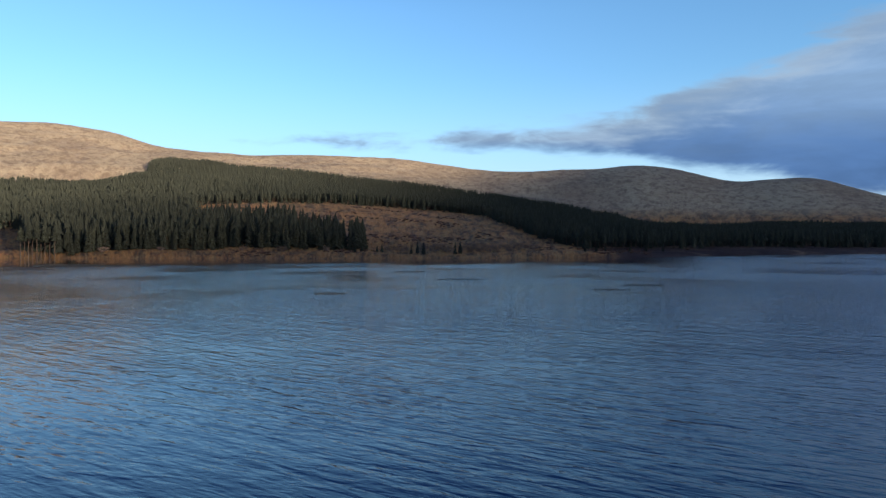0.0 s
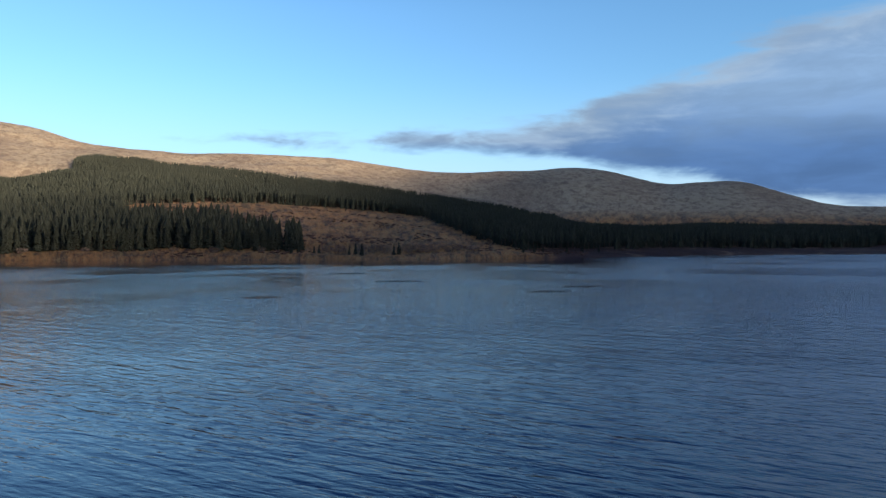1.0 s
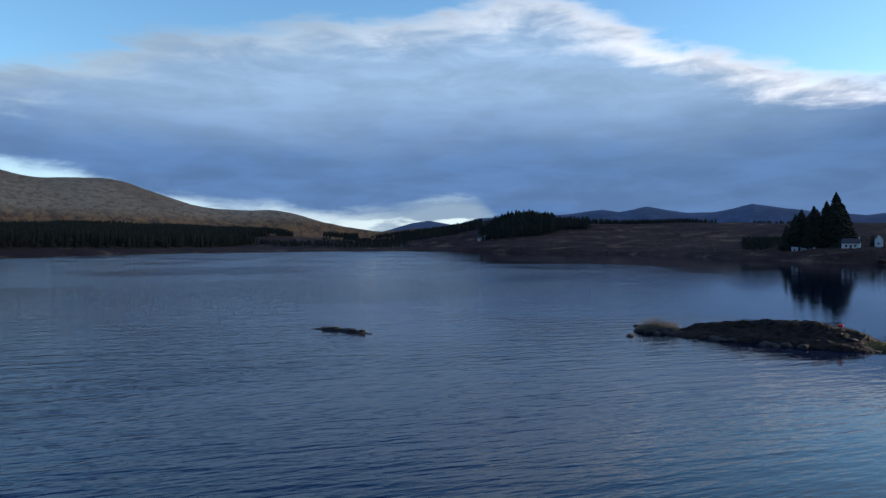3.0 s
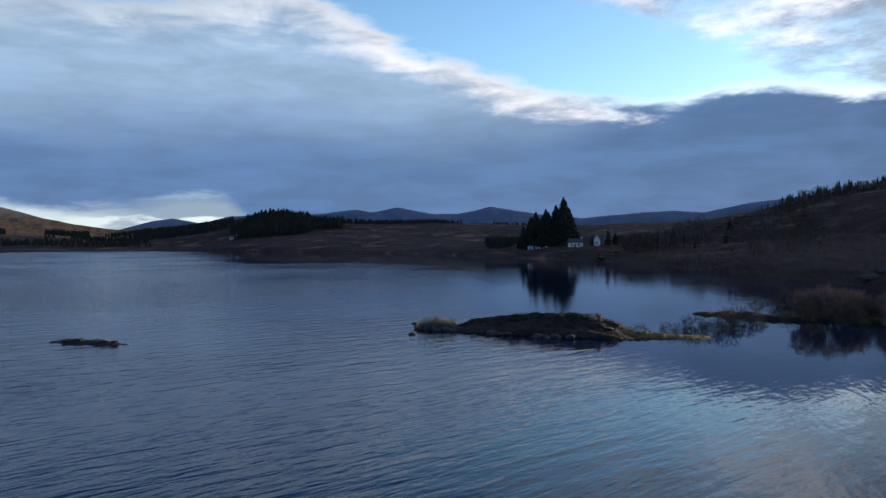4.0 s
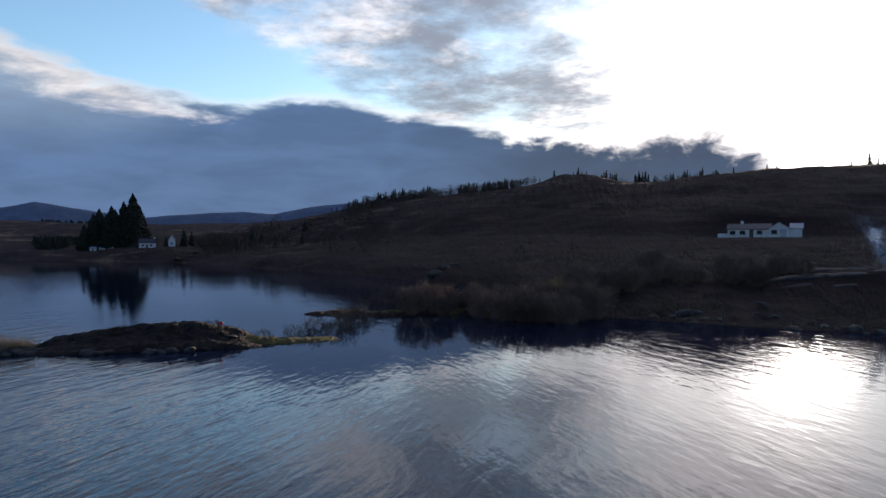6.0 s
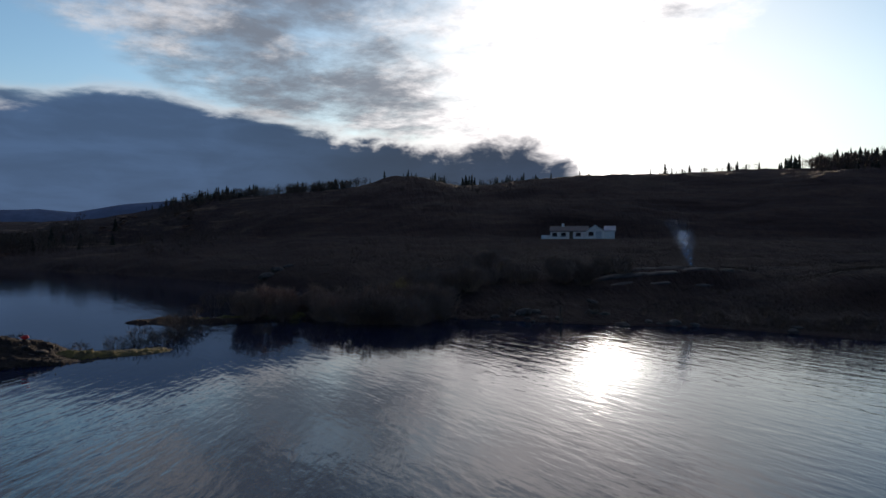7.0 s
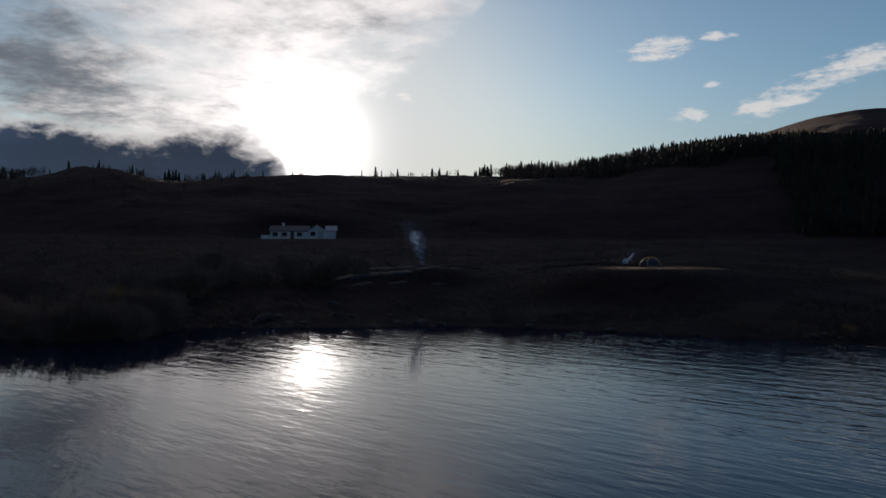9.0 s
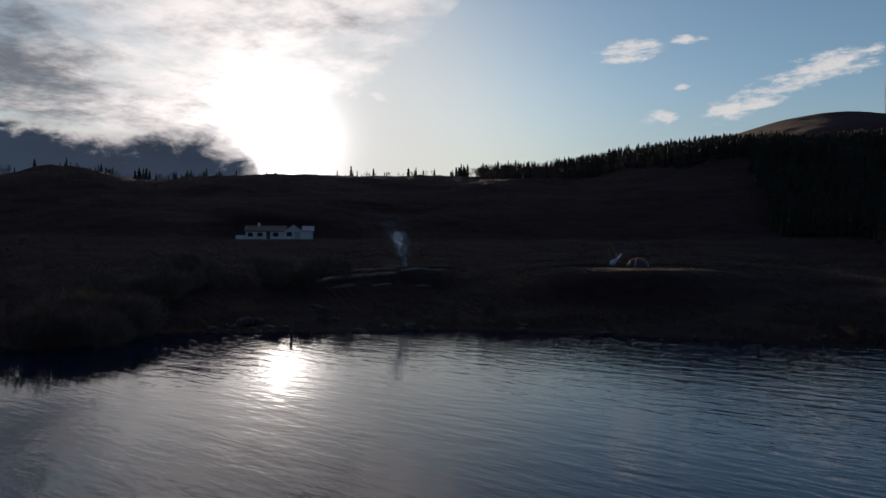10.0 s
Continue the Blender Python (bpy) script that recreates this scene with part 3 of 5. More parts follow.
def polar_sheet():
    az = np.concatenate([np.arange(-42, 92, 0.4), np.arange(92, 184, 0.22), np.arange(184, 318, 3.0)])
    r = np.concatenate([np.arange(20, 44, 6.0), np.arange(44, 130, 0.75), 130 * 1.0125 ** np.arange(0, 294)])
    a, rr = np.meshgrid(np.radians(az), r, indexing="ij")
    x, y = rr * np.sin(a), rr * np.cos(a)
    v = np.stack([x, y, land(x, y)], -1).reshape(-1, 3)
    na, nr = len(az), len(r)
    i, j = np.meshgrid(np.arange(na), np.arange(nr - 1), indexing="ij")
    k = (i + 1) % na
    f = np.stack([i * nr + j, i * nr + j + 1, k * nr + j + 1, k * nr + j], -1).reshape(-1, 4)
    centre = np.array([[0, 0, -3.0]])
    fan = np.stack([np.full(na, len(v)), np.arange(na) * nr, ((np.arange(na) + 1) % na) * nr], -1)
    return np.concatenate([v, centre]), [f, fan]


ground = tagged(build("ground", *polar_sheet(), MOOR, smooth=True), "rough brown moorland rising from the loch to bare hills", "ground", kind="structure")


def shaded_heath_cover(ob):
    """How much shade-dark heath covers the ground: all of the near side, parts of the far side."""
    me = ob.data
    co = np.zeros(len(me.vertices) * 3)
    me.vertices.foreach_get("co", co)
    x, y = co[0::3], co[1::3]
    az, d = np.degrees(np.arctan2(x, y)) % 360, np.hypot(x, y)
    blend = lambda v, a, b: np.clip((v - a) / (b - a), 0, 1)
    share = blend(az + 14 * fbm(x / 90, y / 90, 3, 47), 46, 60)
    # on the lower far slopes the heath stands in for shade
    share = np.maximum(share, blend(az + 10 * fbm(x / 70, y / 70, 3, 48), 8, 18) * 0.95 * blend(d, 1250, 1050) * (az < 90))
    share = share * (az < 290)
    layer = me.attributes.new("shaded_heath", "FLOAT", "POINT")
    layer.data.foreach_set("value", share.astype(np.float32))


shaded_heath_cover(ground)


def disc(radius, rings):
    a = np.radians(np.arange(0, 360, 3.0))
    r = radius * (np.arange(1, rings + 1) / rings) ** 2.5
    v = [[0, 0, 0]] + [[q * math.sin(t), q * math.cos(t), 0] for q in r for t in a]
    n = len(a)
    f = [[1 + k * n + i, 1 + (k + 1) * n + i, 1 + (k + 1) * n + (i + 1) % n, 1 + k * n + (i + 1) % n] for k in range(rings - 1) for i in range(n)]
    fan = [[0, 1 + i, 1 + (i + 1) % n] for i in range(n)]
    return v, [np.array(f), np.array(fan)]


water = tagged(build("water", *disc(1500, 24), WATER, smooth=True), "dark blue rippled loch water", "water", kind="structure")

# hills at the end of the valley, far behind everything, with haze in their blue
FAR_HILLS = [(40, 10), (47, 17), (50.7, 33), (52, 36), (54, 30), (56, 39), (58, 42), (61, 41), (63.5, 43), (66, 49), (67.3, 46), (69.4, 54), (72.5, 46), (74.3, 45), (77, 54),
             (80.7, 44), (84.4, 38), (89, 48), (91.3, 50), (93.6, 45), (96.5, 55), (100, 63), (104, 58), (112, 30)]


def far_hills():
    az = np.arange(38, 114, 0.25)
    u = np.linspace(0, 1, 26)
    a, uu = np.meshgrid(np.radians(az), u, indexing="ij")
    d = 3500 + 1150 * uu
    peak = EYE + 4100 * np.interp(np.degrees(a), *np.array(FAR_HILLS).T) / 1000
    x, y = d * np.sin(a), d * np.cos(a)
    z = peak * np.sin(np.clip(uu * 1.1, 0, 1) * math.pi) ** 0.8 + 40 * fbm(x / 500, y / 500, 4, 71) * np.sin(uu * math.pi) - 30 * (1 - uu)
    v = np.stack([x, y, z], -1).reshape(-1, 3)
    i, j = np.meshgrid(np.arange(len(az) - 1), np.arange(25), indexing="ij")
    f = np.stack([i * 26 + j, i * 26 + j + 1, (i + 1) * 26 + j + 1, (i + 1) * 26 + j], -1).reshape(-1, 4)
    return v, f


tagged(build("backdrop", *far_hills(), HAZE, smooth=True), "distant hills beyond the head of the loch, coloured haze blue", "hills", kind="structure")


# grey cloud sheet added far towards the sun, past clip_end, to shade the loch head
def cloud_sheet():
    # outline of the ground to be shaded, moved back along the sun's direction below
    edge = np.array([(-800, 4450), (-650, 3883), (-420, 2694), (-153, 1085), (24, 564), (62, 400), (70, 200), (58, 60), (100, -5), (230, -150), (1880, -1800), (5500, -1800), (5500, 4500), (-800, 4500)], float)
    rise = 4000.0
    back = rise / math.tan(radians(SUN_EL))
    edge += [back * math.sin(radians(SUN_AZ)), back * math.cos(radians(SUN_AZ))]
    pts = []
    for p, q in zip(edge, np.roll(edge, -1, axis=0)):
        n = max(2, int(np.hypot(*(q - p)) / 120))
        for k in range(n):
            c = p + (q - p) * k / n
            pts.append(c + 90 * np.array([fbm(c[0] / 300, c[1] / 300, 3, 2), fbm(c[0] / 300, c[1] / 300, 3, 6)]))
    pts = np.array(pts)
    mid = pts.mean(axis=0)
    n = len(pts)
    rings = []
    for s, z in ((1.0, 60), (0.97, 0), (0.6, 20), (0.6, 180), (0.97, 120)):
        rings.append(np.column_stack([mid + (pts - mid) * s, np.full(n, rise + z)]))
    v = np.concatenate(rings)
    f = [(a * n + i, a * n + (i + 1) % n, b * n + (i + 1) % n, b * n + i) for a, b in ((0, 1), (1, 2), (0, 4), (4, 3)) for i in range(n)]
    bm_faces = [np.array(f)]
    v = np.concatenate([v, [[*mid, rise + 20], [*mid, rise + 180]]])
    bm_faces.append(np.array([(5 * n, 2 * n + i, 2 * n + (i + 1) % n) for i in range(n)] + [(5 * n + 1, 3 * n + (i + 1) % n, 3 * n + i) for i in range(n)]))
    return v, bm_faces


tagged(build("shadow_cloud", *cloud_sheet(), CLOUD, smooth=True), "cloud sheet added beyond the camera's reach to shade the loch head", "cloud", kind="structure")

# ---- helpers for things ----
rng = np.random.default_rng(7)


def thing(name, x, y, z=None, turn=0.0):
    ob = new(name)
    ob.empty_display_size = 0.3
    ob.matrix_world = pose(x, y, float(land(x, y)) if z is None else z, 0, 0, turn)
    return ob


def part(name, bm, mat, parent, label=""):
    me = bpy.data.meshes.new(name)
    bm.to_mesh(me)
    bm.free()
    me.materials.append(mat)
    ob = new(name, me)
    ob.parent = parent
    return tagged(ob, label)


def box(x0, x1, y0, y1, z0, z1, soft=0.0):
    bm = bmesh.new()
    bmesh.ops.create_cube(bm, size=1, matrix=Matrix.LocRotScale(((x0 + x1) / 2, (y0 + y1) / 2, (z0 + z1) / 2), None, (x1 - x0, y1 - y0, z1 - z0)))
    if soft:
        bmesh.ops.bevel(bm, geom=bm.edges[:], offset=soft, segments=1, affect="EDGES")
    return bm


def prism(points, axis_from, axis_to, along_x=True):
    """A solid with the outline points (across, up), drawn along x or y."""
    bm = bmesh.new()
    ring = [[bm.verts.new((a, p, q) if along_x else (p, a, q)) for p, q in points] for a in (axis_from, axis_to)]
    n = len(points)
    for i in range(n):
        bm.faces.new((ring[0][i], ring[0][(i + 1) % n], ring[1][(i + 1) % n], ring[1][i]))
    bm.faces.new(ring[0][::-1])
    bm.faces.new(ring[1])
    bmesh.ops.recalc_face_normals(bm, faces=bm.faces[:])
    return bm


def rod(p, q, r0, r1, sides=6):
    bm = bmesh.new()
    p, q = Vector(p), Vector(q)
    m = Matrix.Translation((p + q) / 2) @ (q - p).to_track_quat("Z", "Y").to_matrix().to_4x4()
    bmesh.ops.create_cone(bm, cap_ends=True, segments=sides, radius1=r0, radius2=r1, depth=(q - p).length, matrix=m)
    return bm


def rods(starts, ends, r0, sides=3, bend=None):
    """Many thin tapering stems as one array pair, each of two lengths that bend in the middle."""
    starts, ends = np.asarray(starts, float), np.asarray(ends, float)
    n = len(starts)
    mid = (starts + ends) / 2 + (0 if bend is None else bend)
    way = ends - starts
    side = np.cross(way, rng.normal(size=(n, 3)))
    side /= np.linalg.norm(side, axis=1)[:, None] + 1e-9
    other = np.cross(way, side)
    other /= np.linalg.norm(other, axis=1)[:, None] + 1e-9
    r0 = np.broadcast_to(np.asarray(r0, float), (n,))[:, None]
    v = np.zeros((n, 2 * sides + 1, 3))
    for k in range(sides):
        a = 2 * math.pi * k / sides
        ring = math.cos(a) * side + math.sin(a) * other
        v[:, k], v[:, sides + k] = starts + ring * r0, mid + ring * r0 * 0.7
    v[:, 2 * sides] = ends
    base = (np.arange(n) * (2 * sides + 1))[:, None]
    quads = np.concatenate([np.stack([base[:, 0] + k, base[:, 0] + (k + 1) % sides, base[:, 0] + sides + (k + 1) % sides, base[:, 0] + sides + k], -1) for k in range(sides)])
    tris = np.concatenate([np.stack([base[:, 0] + sides + k, base[:, 0] + sides + (k + 1) % sides, base[:, 0] + 2 * sides], -1) for k in range(sides)])
    return v.reshape(-1, 3), [quads, tris]


def blades(base, height, width, lean):
    """Grass blades: one thin triangle pair each."""
    n = len(base)
    a = rng.uniform(0, 2 * math.pi, n)
    side = np.stack([np.cos(a), np.sin(a), np.zeros(n)], -1) * (np.broadcast_to(width, (n,))[:, None] / 2)
    tip = base + np.stack([rng.normal(0, 1, n) * lean, rng.normal(0, 1, n) * lean, np.ones(n)], -1) * np.broadcast_to(height, (n,))[:, None]
    v = np.stack([base - side, base + side, tip], 1).reshape(-1, 3)
    return v, np.arange(3 * n).reshape(-1, 3)


# ---- conifers ----
def spruce_array(tiers, spokes, seed, bare=0.06, slim=0.17):
    """A unit-high spruce crown of ragged drooping tiers, as vertices and triangles."""
    r = np.random.default_rng(seed)
    v, f = [], []
    for k in range(tiers):
        u = k / tiers
        z = bare + (1 - bare) * u ** 0.92
        reach = slim * (1 - u) ** 0.8 * (0.85 + 0.3 * r.random()) + 0.012
        drop = 0.045 + 0.05 * (1 - u)
        tip = min(1.0, z + (1 - bare) / tiers * 1.5 + 0.02)
        c = len(v)
        v.append((0, 0, tip))
        for i in range(2 * spokes):
            a = math.pi * i / spokes + k * 0.7 + r.uniform(-0.12, 0.12)
            q = reach * (r.uniform(0.75, 1.2) if i % 2 == 0 else r.uniform(0.35, 0.6))
            v.append((q * math.cos(a), q * math.sin(a), z - (drop if i % 2 == 0 else -0.02) * r.uniform(0.5, 1.3)))
        f += [(c, c + 1 + i, c + 1 + (i + 1) % (2 * spokes)) for i in range(2 * spokes)]
    return np.array(v), np.array(f)


def trunk_array(r0=0.014, top=0.9):
    a = np.arange(5) * 2 * math.pi / 5
    v = np.concatenate([np.stack([r0 * np.cos(a), r0 * np.sin(a), np.full(5, -0.03)], -1), [[0, 0, top]]])
    return v, np.array([(i, (i + 1) % 5, 5) for i in range(5)])


def scattered(arrays, x, y, height, widen=1.0, sink=0.2):
    """Copies of unit-high shapes set on the ground at x, y, joined into one array pair."""
    z = land(x, y) - sink
    vs, fs, count = [], [], 0
    pick = rng.integers(0, len(arrays), len(x))
    for k, (v, f) in enumerate(arrays):
        m = np.nonzero(pick == k)[0]
        if not len(m):
            continue
        a = rng.uniform(0, 2 * math.pi, len(m))
        c, s = np.cos(a)[:, None], np.sin(a)[:, None]
        h = height[m][:, None]
        w = h * widen * rng.uniform(0.85, 1.2, len(m))[:, None]
        out = np.stack([x[m][:, None] + (v[None, :, 0] * c - v[None, :, 1] * s) * w, y[m][:, None] + (v[None, :, 0] * s + v[None, :, 1] * c) * w, z[m][:, None] + v[None, :, 2] * h], -1)
        vs.append(out.reshape(-1, 3))
        fs.append((f[None] + count + (np.arange(len(m)) * len(v))[:, None, None]).reshape(-1, 3))
        count += len(m) * len(v)
    return np.concatenate(vs), np.concatenate(fs)


def polar_points(az0, az1, d0, d1, spacing):
    """Jittered points over a sector, about spacing metres apart."""
    pts = []
    rows = np.arange(d0, d1, spacing)
    for d in rows:
        n = max(1, int(radians(az1 - az0) * d / spacing))
        a = az0 + (az1 - az0) * (np.arange(n) + rng.uniform(0, 1, n)) / n
        pts.append(np.stack([a, d + rng.uniform(-0.5, 0.5, n) * spacing], -1))
    p = np.concatenate(pts)
    a, d = np.radians(p[:, 0]), p[:, 1]
    return p[:, 0], p[:, 1], d * np.sin(a), d * np.cos(a)


# lower and upper edge of the main plantation by heading
WOOD_LOW = [(-45, 640), (-33, 640), (-31.2, 640), (-31, 485), (-20, 470), (-19.4, 800), (-15, 850), (-6, 860), (0, 850), (3.4, 825), (4.8, 700), (7.7, 575), (11, 500), (14, 520), (20, 570), (32, 790), (40, 1010), (46, 1080)]
WOOD_TOP = [(-45, 1230), (-32, 1215), (-28, 1215), (-27, 1240), (-23, 1290), (-22.6, 1500), (-21.4, 1560), (-18, 1500), (-14, 1420), (-8, 1370), (0, 1370), (9, 1350), (14, 1270), (16, 1000), (21, 980), (23, 1050), (24.5, 1240), (33, 1290), (44, 1290), (46, 1250)]


def plantation():
    az, d, x, y = (np.concatenate(q) for q in zip(polar_points(-40, 46, 470, 850, 5.3), polar_points(-36, 46, 850, 1640, 4.1)))
    low, top = np.interp(az, *np.array(WOOD_LOW).T), np.interp(az, *np.array(WOOD_TOP).T)
    keep = (d > low) & (d < top + 25 * fbm(x / 60, y / 60, 3, 81)) & (fbm(x / 70, y / 70, 3, 91) > -0.33)
    keep &= (rng.uniform(0, 1, len(d)) < np.where(d > 850, 0.85, 0.75))
    field = (az > 36) & (fbm(x / 90, y / 90, 3, 14) > 0.02)
    keep &= ~field
    az, d, x, y, low = az[keep], d[keep], x[keep], y[keep], low[keep]
    h = (rng.uniform(13.5, 17, len(x)) + 6 * fbm(x / 50, y / 50, 3, 8)) * np.interp(d, [700, 1300], [1.0, 0.58])
    edge = d < low + 22
    return x, y, h, edge, d > 850


tall = [spruce_array(6, 5, s, slim=0.19) for s in range(5)]
bare_low = [spruce_array(5, 5, 20 + s, bare=0.42, slim=0.14) for s in range(4)]
px, py, ph, edge, away = plantation()
small = [spruce_array(3, 4, 40 + s, slim=0.22) for s in range(5)]
wood = tagged(new("plantation"), "dense dark green spruce plantation across the lower slopes", "forest", kind="stuff")
inner, outer = ~edge & ~away, ~edge & away
build("crowns", *scattered(tall, px[inner], py[inner], ph[inner]), PINE, wood)
build("upper_crowns", *scattered(small, px[outer], py[outer], ph[outer]), PINE, wood)
half = edge & (rng.uniform(0, 1, len(px)) < 0.65)
build("edge_crowns", *scattered(bare_low, px[half], py[half], ph[half]), PINE, wood)
rest = edge & ~half
build("lower_crowns", *scattered(tall, px[rest], py[rest], ph[rest]), PINE, wood)
build("trunks", *scattered([trunk_array()], px[edge], py[edge], ph[edge]), BARK, wood)

# the block of tall spruces by the water
az, d, bx, by = polar_points(-31, -6.4, 452, 590, 5.6)
limit = np.interp(az, [-31, -28, -20, -12, -8.5, -6.4], [590, 590, 590, 560, 500, 470])
first = np.interp(az, [-31, -29, -16, -12, -6.4], [486, 466, 462, 446, 440])
keep = (d < limit) & (d > first + 9) & (fbm(bx / 40, by / 40, 2, 55) > -0.36)
bx, by = bx[keep], by[keep]
bh = rng.uniform(16, 22, len(bx)) - 3.5 * (az[keep] > -12)
block = tagged(new("spruce_block"), "tall dark spruces packed behind the shore", "forest", kind="stuff")
build("crowns", *scattered(tall, bx, by, bh), PINE, block)
build("trunks", *scattered([trunk_array()], bx, by, bh), BARK, block)


def conifer_models(count, detail, seed, bare=0.08, slim=0.16):
    """Trees of their own: a trunk and a crown of many drooping boughs."""
    models = []
    for k in range(count):
        r = np.random.default_rng(seed + k)
        root = new("conifer")
        v, f = trunk_array(0.016, 0.97)
        build("trunk", v, f, BARK, root)
        n = detail
        u = np.sort(r.uniform(0, 1, n)) ** 0.9
        z = bare + (0.985 - bare) * u
        a = r.uniform(0, 2 * math.pi, n)
        reach = (slim * (1 - u) ** 0.75 + 0.012) * r.uniform(0.6, 1.15, n)
        out = np.stack([np.cos(a), np.sin(a), np.zeros(n)], -1)
        side = np.stack([-np.sin(a), np.cos(a), np.zeros(n)], -1)
        wide = (reach * 0.33)[:, None]
        up = np.array([0, 0, 1.0])
        base = up * z[:, None]
        drop = (reach * r.uniform(0.15, 0.55, n))[:, None]
        v = np.stack([base + up * 0.012, base + out * (reach * 0.55)[:, None] + side * wide - up * drop * 0.45, base + out * reach[:, None] - up * drop,
                      base + out * (reach * 0.55)[:, None] - side * wide - up * drop * 0.45, base + out * (reach * 0.5)[:, None] + up * 0.012, base + out * (reach * 0.4)[:, None] - up * (drop + 0.02)], 1).reshape(-1, 3)
        i = (np.arange(n) * 6)[:, None]
        f = np.concatenate([i + np.array([q]) for q in ((0, 1, 4), (1, 2, 4), (2, 3, 4), (3, 0, 4), (0, 5, 1), (1, 5, 2), (2, 5, 3), (3, 5, 0))])
        build("crown", v, f, PINE, root)
        models.append(root)
    return models


def planted(models, places, label, group):
    """The first of each model stands at its own place, the others are copies."""
    used = set()
    for k, (x, y, h) in enumerate(places):
        i = int(rng.integers(0, len(models))) if len(used) == len(models) else len(used)
        m = pose(x, y, float(land(x, y)) - 0.15, 0, 0, float(rng.uniform(0, 360)))
        if i not in used:
            used.add(i)
            ob = models[i]
            ob.matrix_basis = m @ Matrix.Diagonal((h, h, h, 1))
        else:
            ob = copy_thing(models[i], m)
            ob.scale = (h, h, h)
        tagged(ob, label, "tree", group)


def on_polar(az, d):
    return d * math.sin(radians(az)), d * math.cos(radians(az))


# the front row of the spruce block
front = []
for a in np.arange(-28.8, -6.4, 0.36):
    d = float(np.interp(a, [-31, -29, -16, -12, -6.4], [486, 466, 462, 446, 440])) + rng.uniform(-2, 7)
    if rng.uniform() < 0.88:
        front.append((*on_polar(a + rng.uniform(-0.15, 0.15), d), rng.uniform(13, 19) * (0.85 if a > -12 else 1.0)))
corner = [(*on_polar(a, d), h) for a, d, h in ((-31.2, 470, 19), (-30.95, 474, 18), (-30.7, 468, 20), (-30.45, 472, 19), (-30.2, 467, 20), (-29.95, 471, 18.5), (-29.7, 466, 19.5), (-29.4, 469, 19), (-29.1, 466, 20))]
planted(conifer_models(3, 150, 310, 0.6, 0.12), corner, "tall spruce with a bare sunlit trunk at the plantation corner", "bare-trunked spruces")
planted(conifer_models(5, 230, 300), front, "tall dark green spruce standing at the edge of a plantation", "front row of spruces")

# small spruces along the far shore
young = [(*on_polar(a, d), h) for a, d, h in ((-7.2, 425, 6), (-6.6, 428, 7), (-5.4, 430, 5), (-5.0, 432, 6), (-2.6, 424, 5.5), (-2.1, 428, 7), (-1.6, 426, 8), (1.0, 430, 7.5), (1.4, 434, 8.5),
                                              (11.5, 470, 6), (12.4, 480, 6.5), (13.1, 486, 5), (15, 500, 6), (16.2, 512, 7), (17.5, 520, 6))]
planted(conifer_models(3, 150, 330, 0.03, 0.22), young, "young dark spruce on the far loch shore", "young spruces on the shore")

# the clump beside the white cottage
clump = [(450, 69, 31), (452, 74, 27), (446, 78, 24), (455, 81, 25), (449, 86, 23), (444, 89, 20), (458, 88, 24), (440, 93, 13), (452, 95, 15), (462, 76, 22), (447, 73, 20), (454, 71, 26), (443, 82, 21), (448, 80, 25), (451, 90, 21), (445, 67, 16), (457, 66, 24)]
planted(conifer_models(4, 700, 350, 0.02, 0.34), clump, "great dark conifer beside the white cottage", "conifers by the cottage")
side = [(426, 40, 17), (430, 36, 13), (418, 30, 10), (424, 22, 11), (410, 12, 9), (400, 4, 15), (415, -2, 9), (390, -8, 10), (380, 12, 7), (372, -20, 9), (405, -25, 11), (436, 50, 12), (398, 24, 8), (360, -5, 7), (408, 26, 12)]
planted(conifer_models(3, 200, 370, 0.04, 0.26), [(x, y, h * 0.62) for x, y, h in side], "dark conifer on the slope behind the inlet", "conifers behind the inlet")

# woods on the low hills at the head of the loch
parts_x, parts_y, parts_h = [], [], []
for a0, a1, d0, d1, gap, hh in ((55.8, 64.5, 900, 1010, 5, 8.5), (57.0, 61.8, 900, 1010, 5, 12.5), (64, 82, 970, 1010, 5, 5.5), (46, 56, 1030, 1300, 7, 7), (75.5, 79.6, 490, 610, 4.5, 6.5), (33, 50, 930, 1010, 8, 6)):
    az, d, x, y = polar_points(a0, a1, d0, d1, gap)
    k = fbm(x / 80, y / 80, 3, 61) > (-0.10 if a0 < 84 else 0.02)
    parts_x.append(x[k]), parts_y.append(y[k]), parts_h.append(hh * rng.uniform(0.75, 1.12, k.sum()))
far_x, far_y, far_h = map(np.concatenate, (parts_x, parts_y, parts_h))
far = tagged(new("far_woods"), "dark conifer woods on low hills at the loch head", "forest", kind="stuff")
build("crowns", *scattered([spruce_array(5, 5, 60 + s, slim=0.40) for s in range(3)], far_x, far_y, far_h), PINE, far)

# the thin line of trees along the near ridge, thickening to a wood
ridge_x, ridge_y, ridge_h = [], [], []
for k in range(4200):
    a = rng.uniform(96, 182)
    d = np.interp(a, [96, 100, 109, 117, 129, 144, 160, 180], [478, 440, 405, 386, 405, 410, 450, 488]) + rng.uniform(-14, 6)
    thick = np.interp(a, [96, 100, 104, 106, 112, 113, 117, 118, 122, 130, 140, 145, 148, 152, 158, 182], [0.1, 0.5, 0.25, 0.6, 0.5, 0.05, 0.05, 0.3, 0.35, 0.1, 0.12, 0.5, 0.7, 0.9, 1.0, 1.0])
    if rng.uniform() > thick or fbm(a * 1.3, 3.3, 3, 5) < -0.09 and a < 147:
        continue
    x, y = on_polar(a, d)
    ridge_x.append(x), ridge_y.append(y), ridge_h.append((1.6 + 5.2 * rng.uniform() ** 1.6) * (1.0 if a < 145 else 1.35))
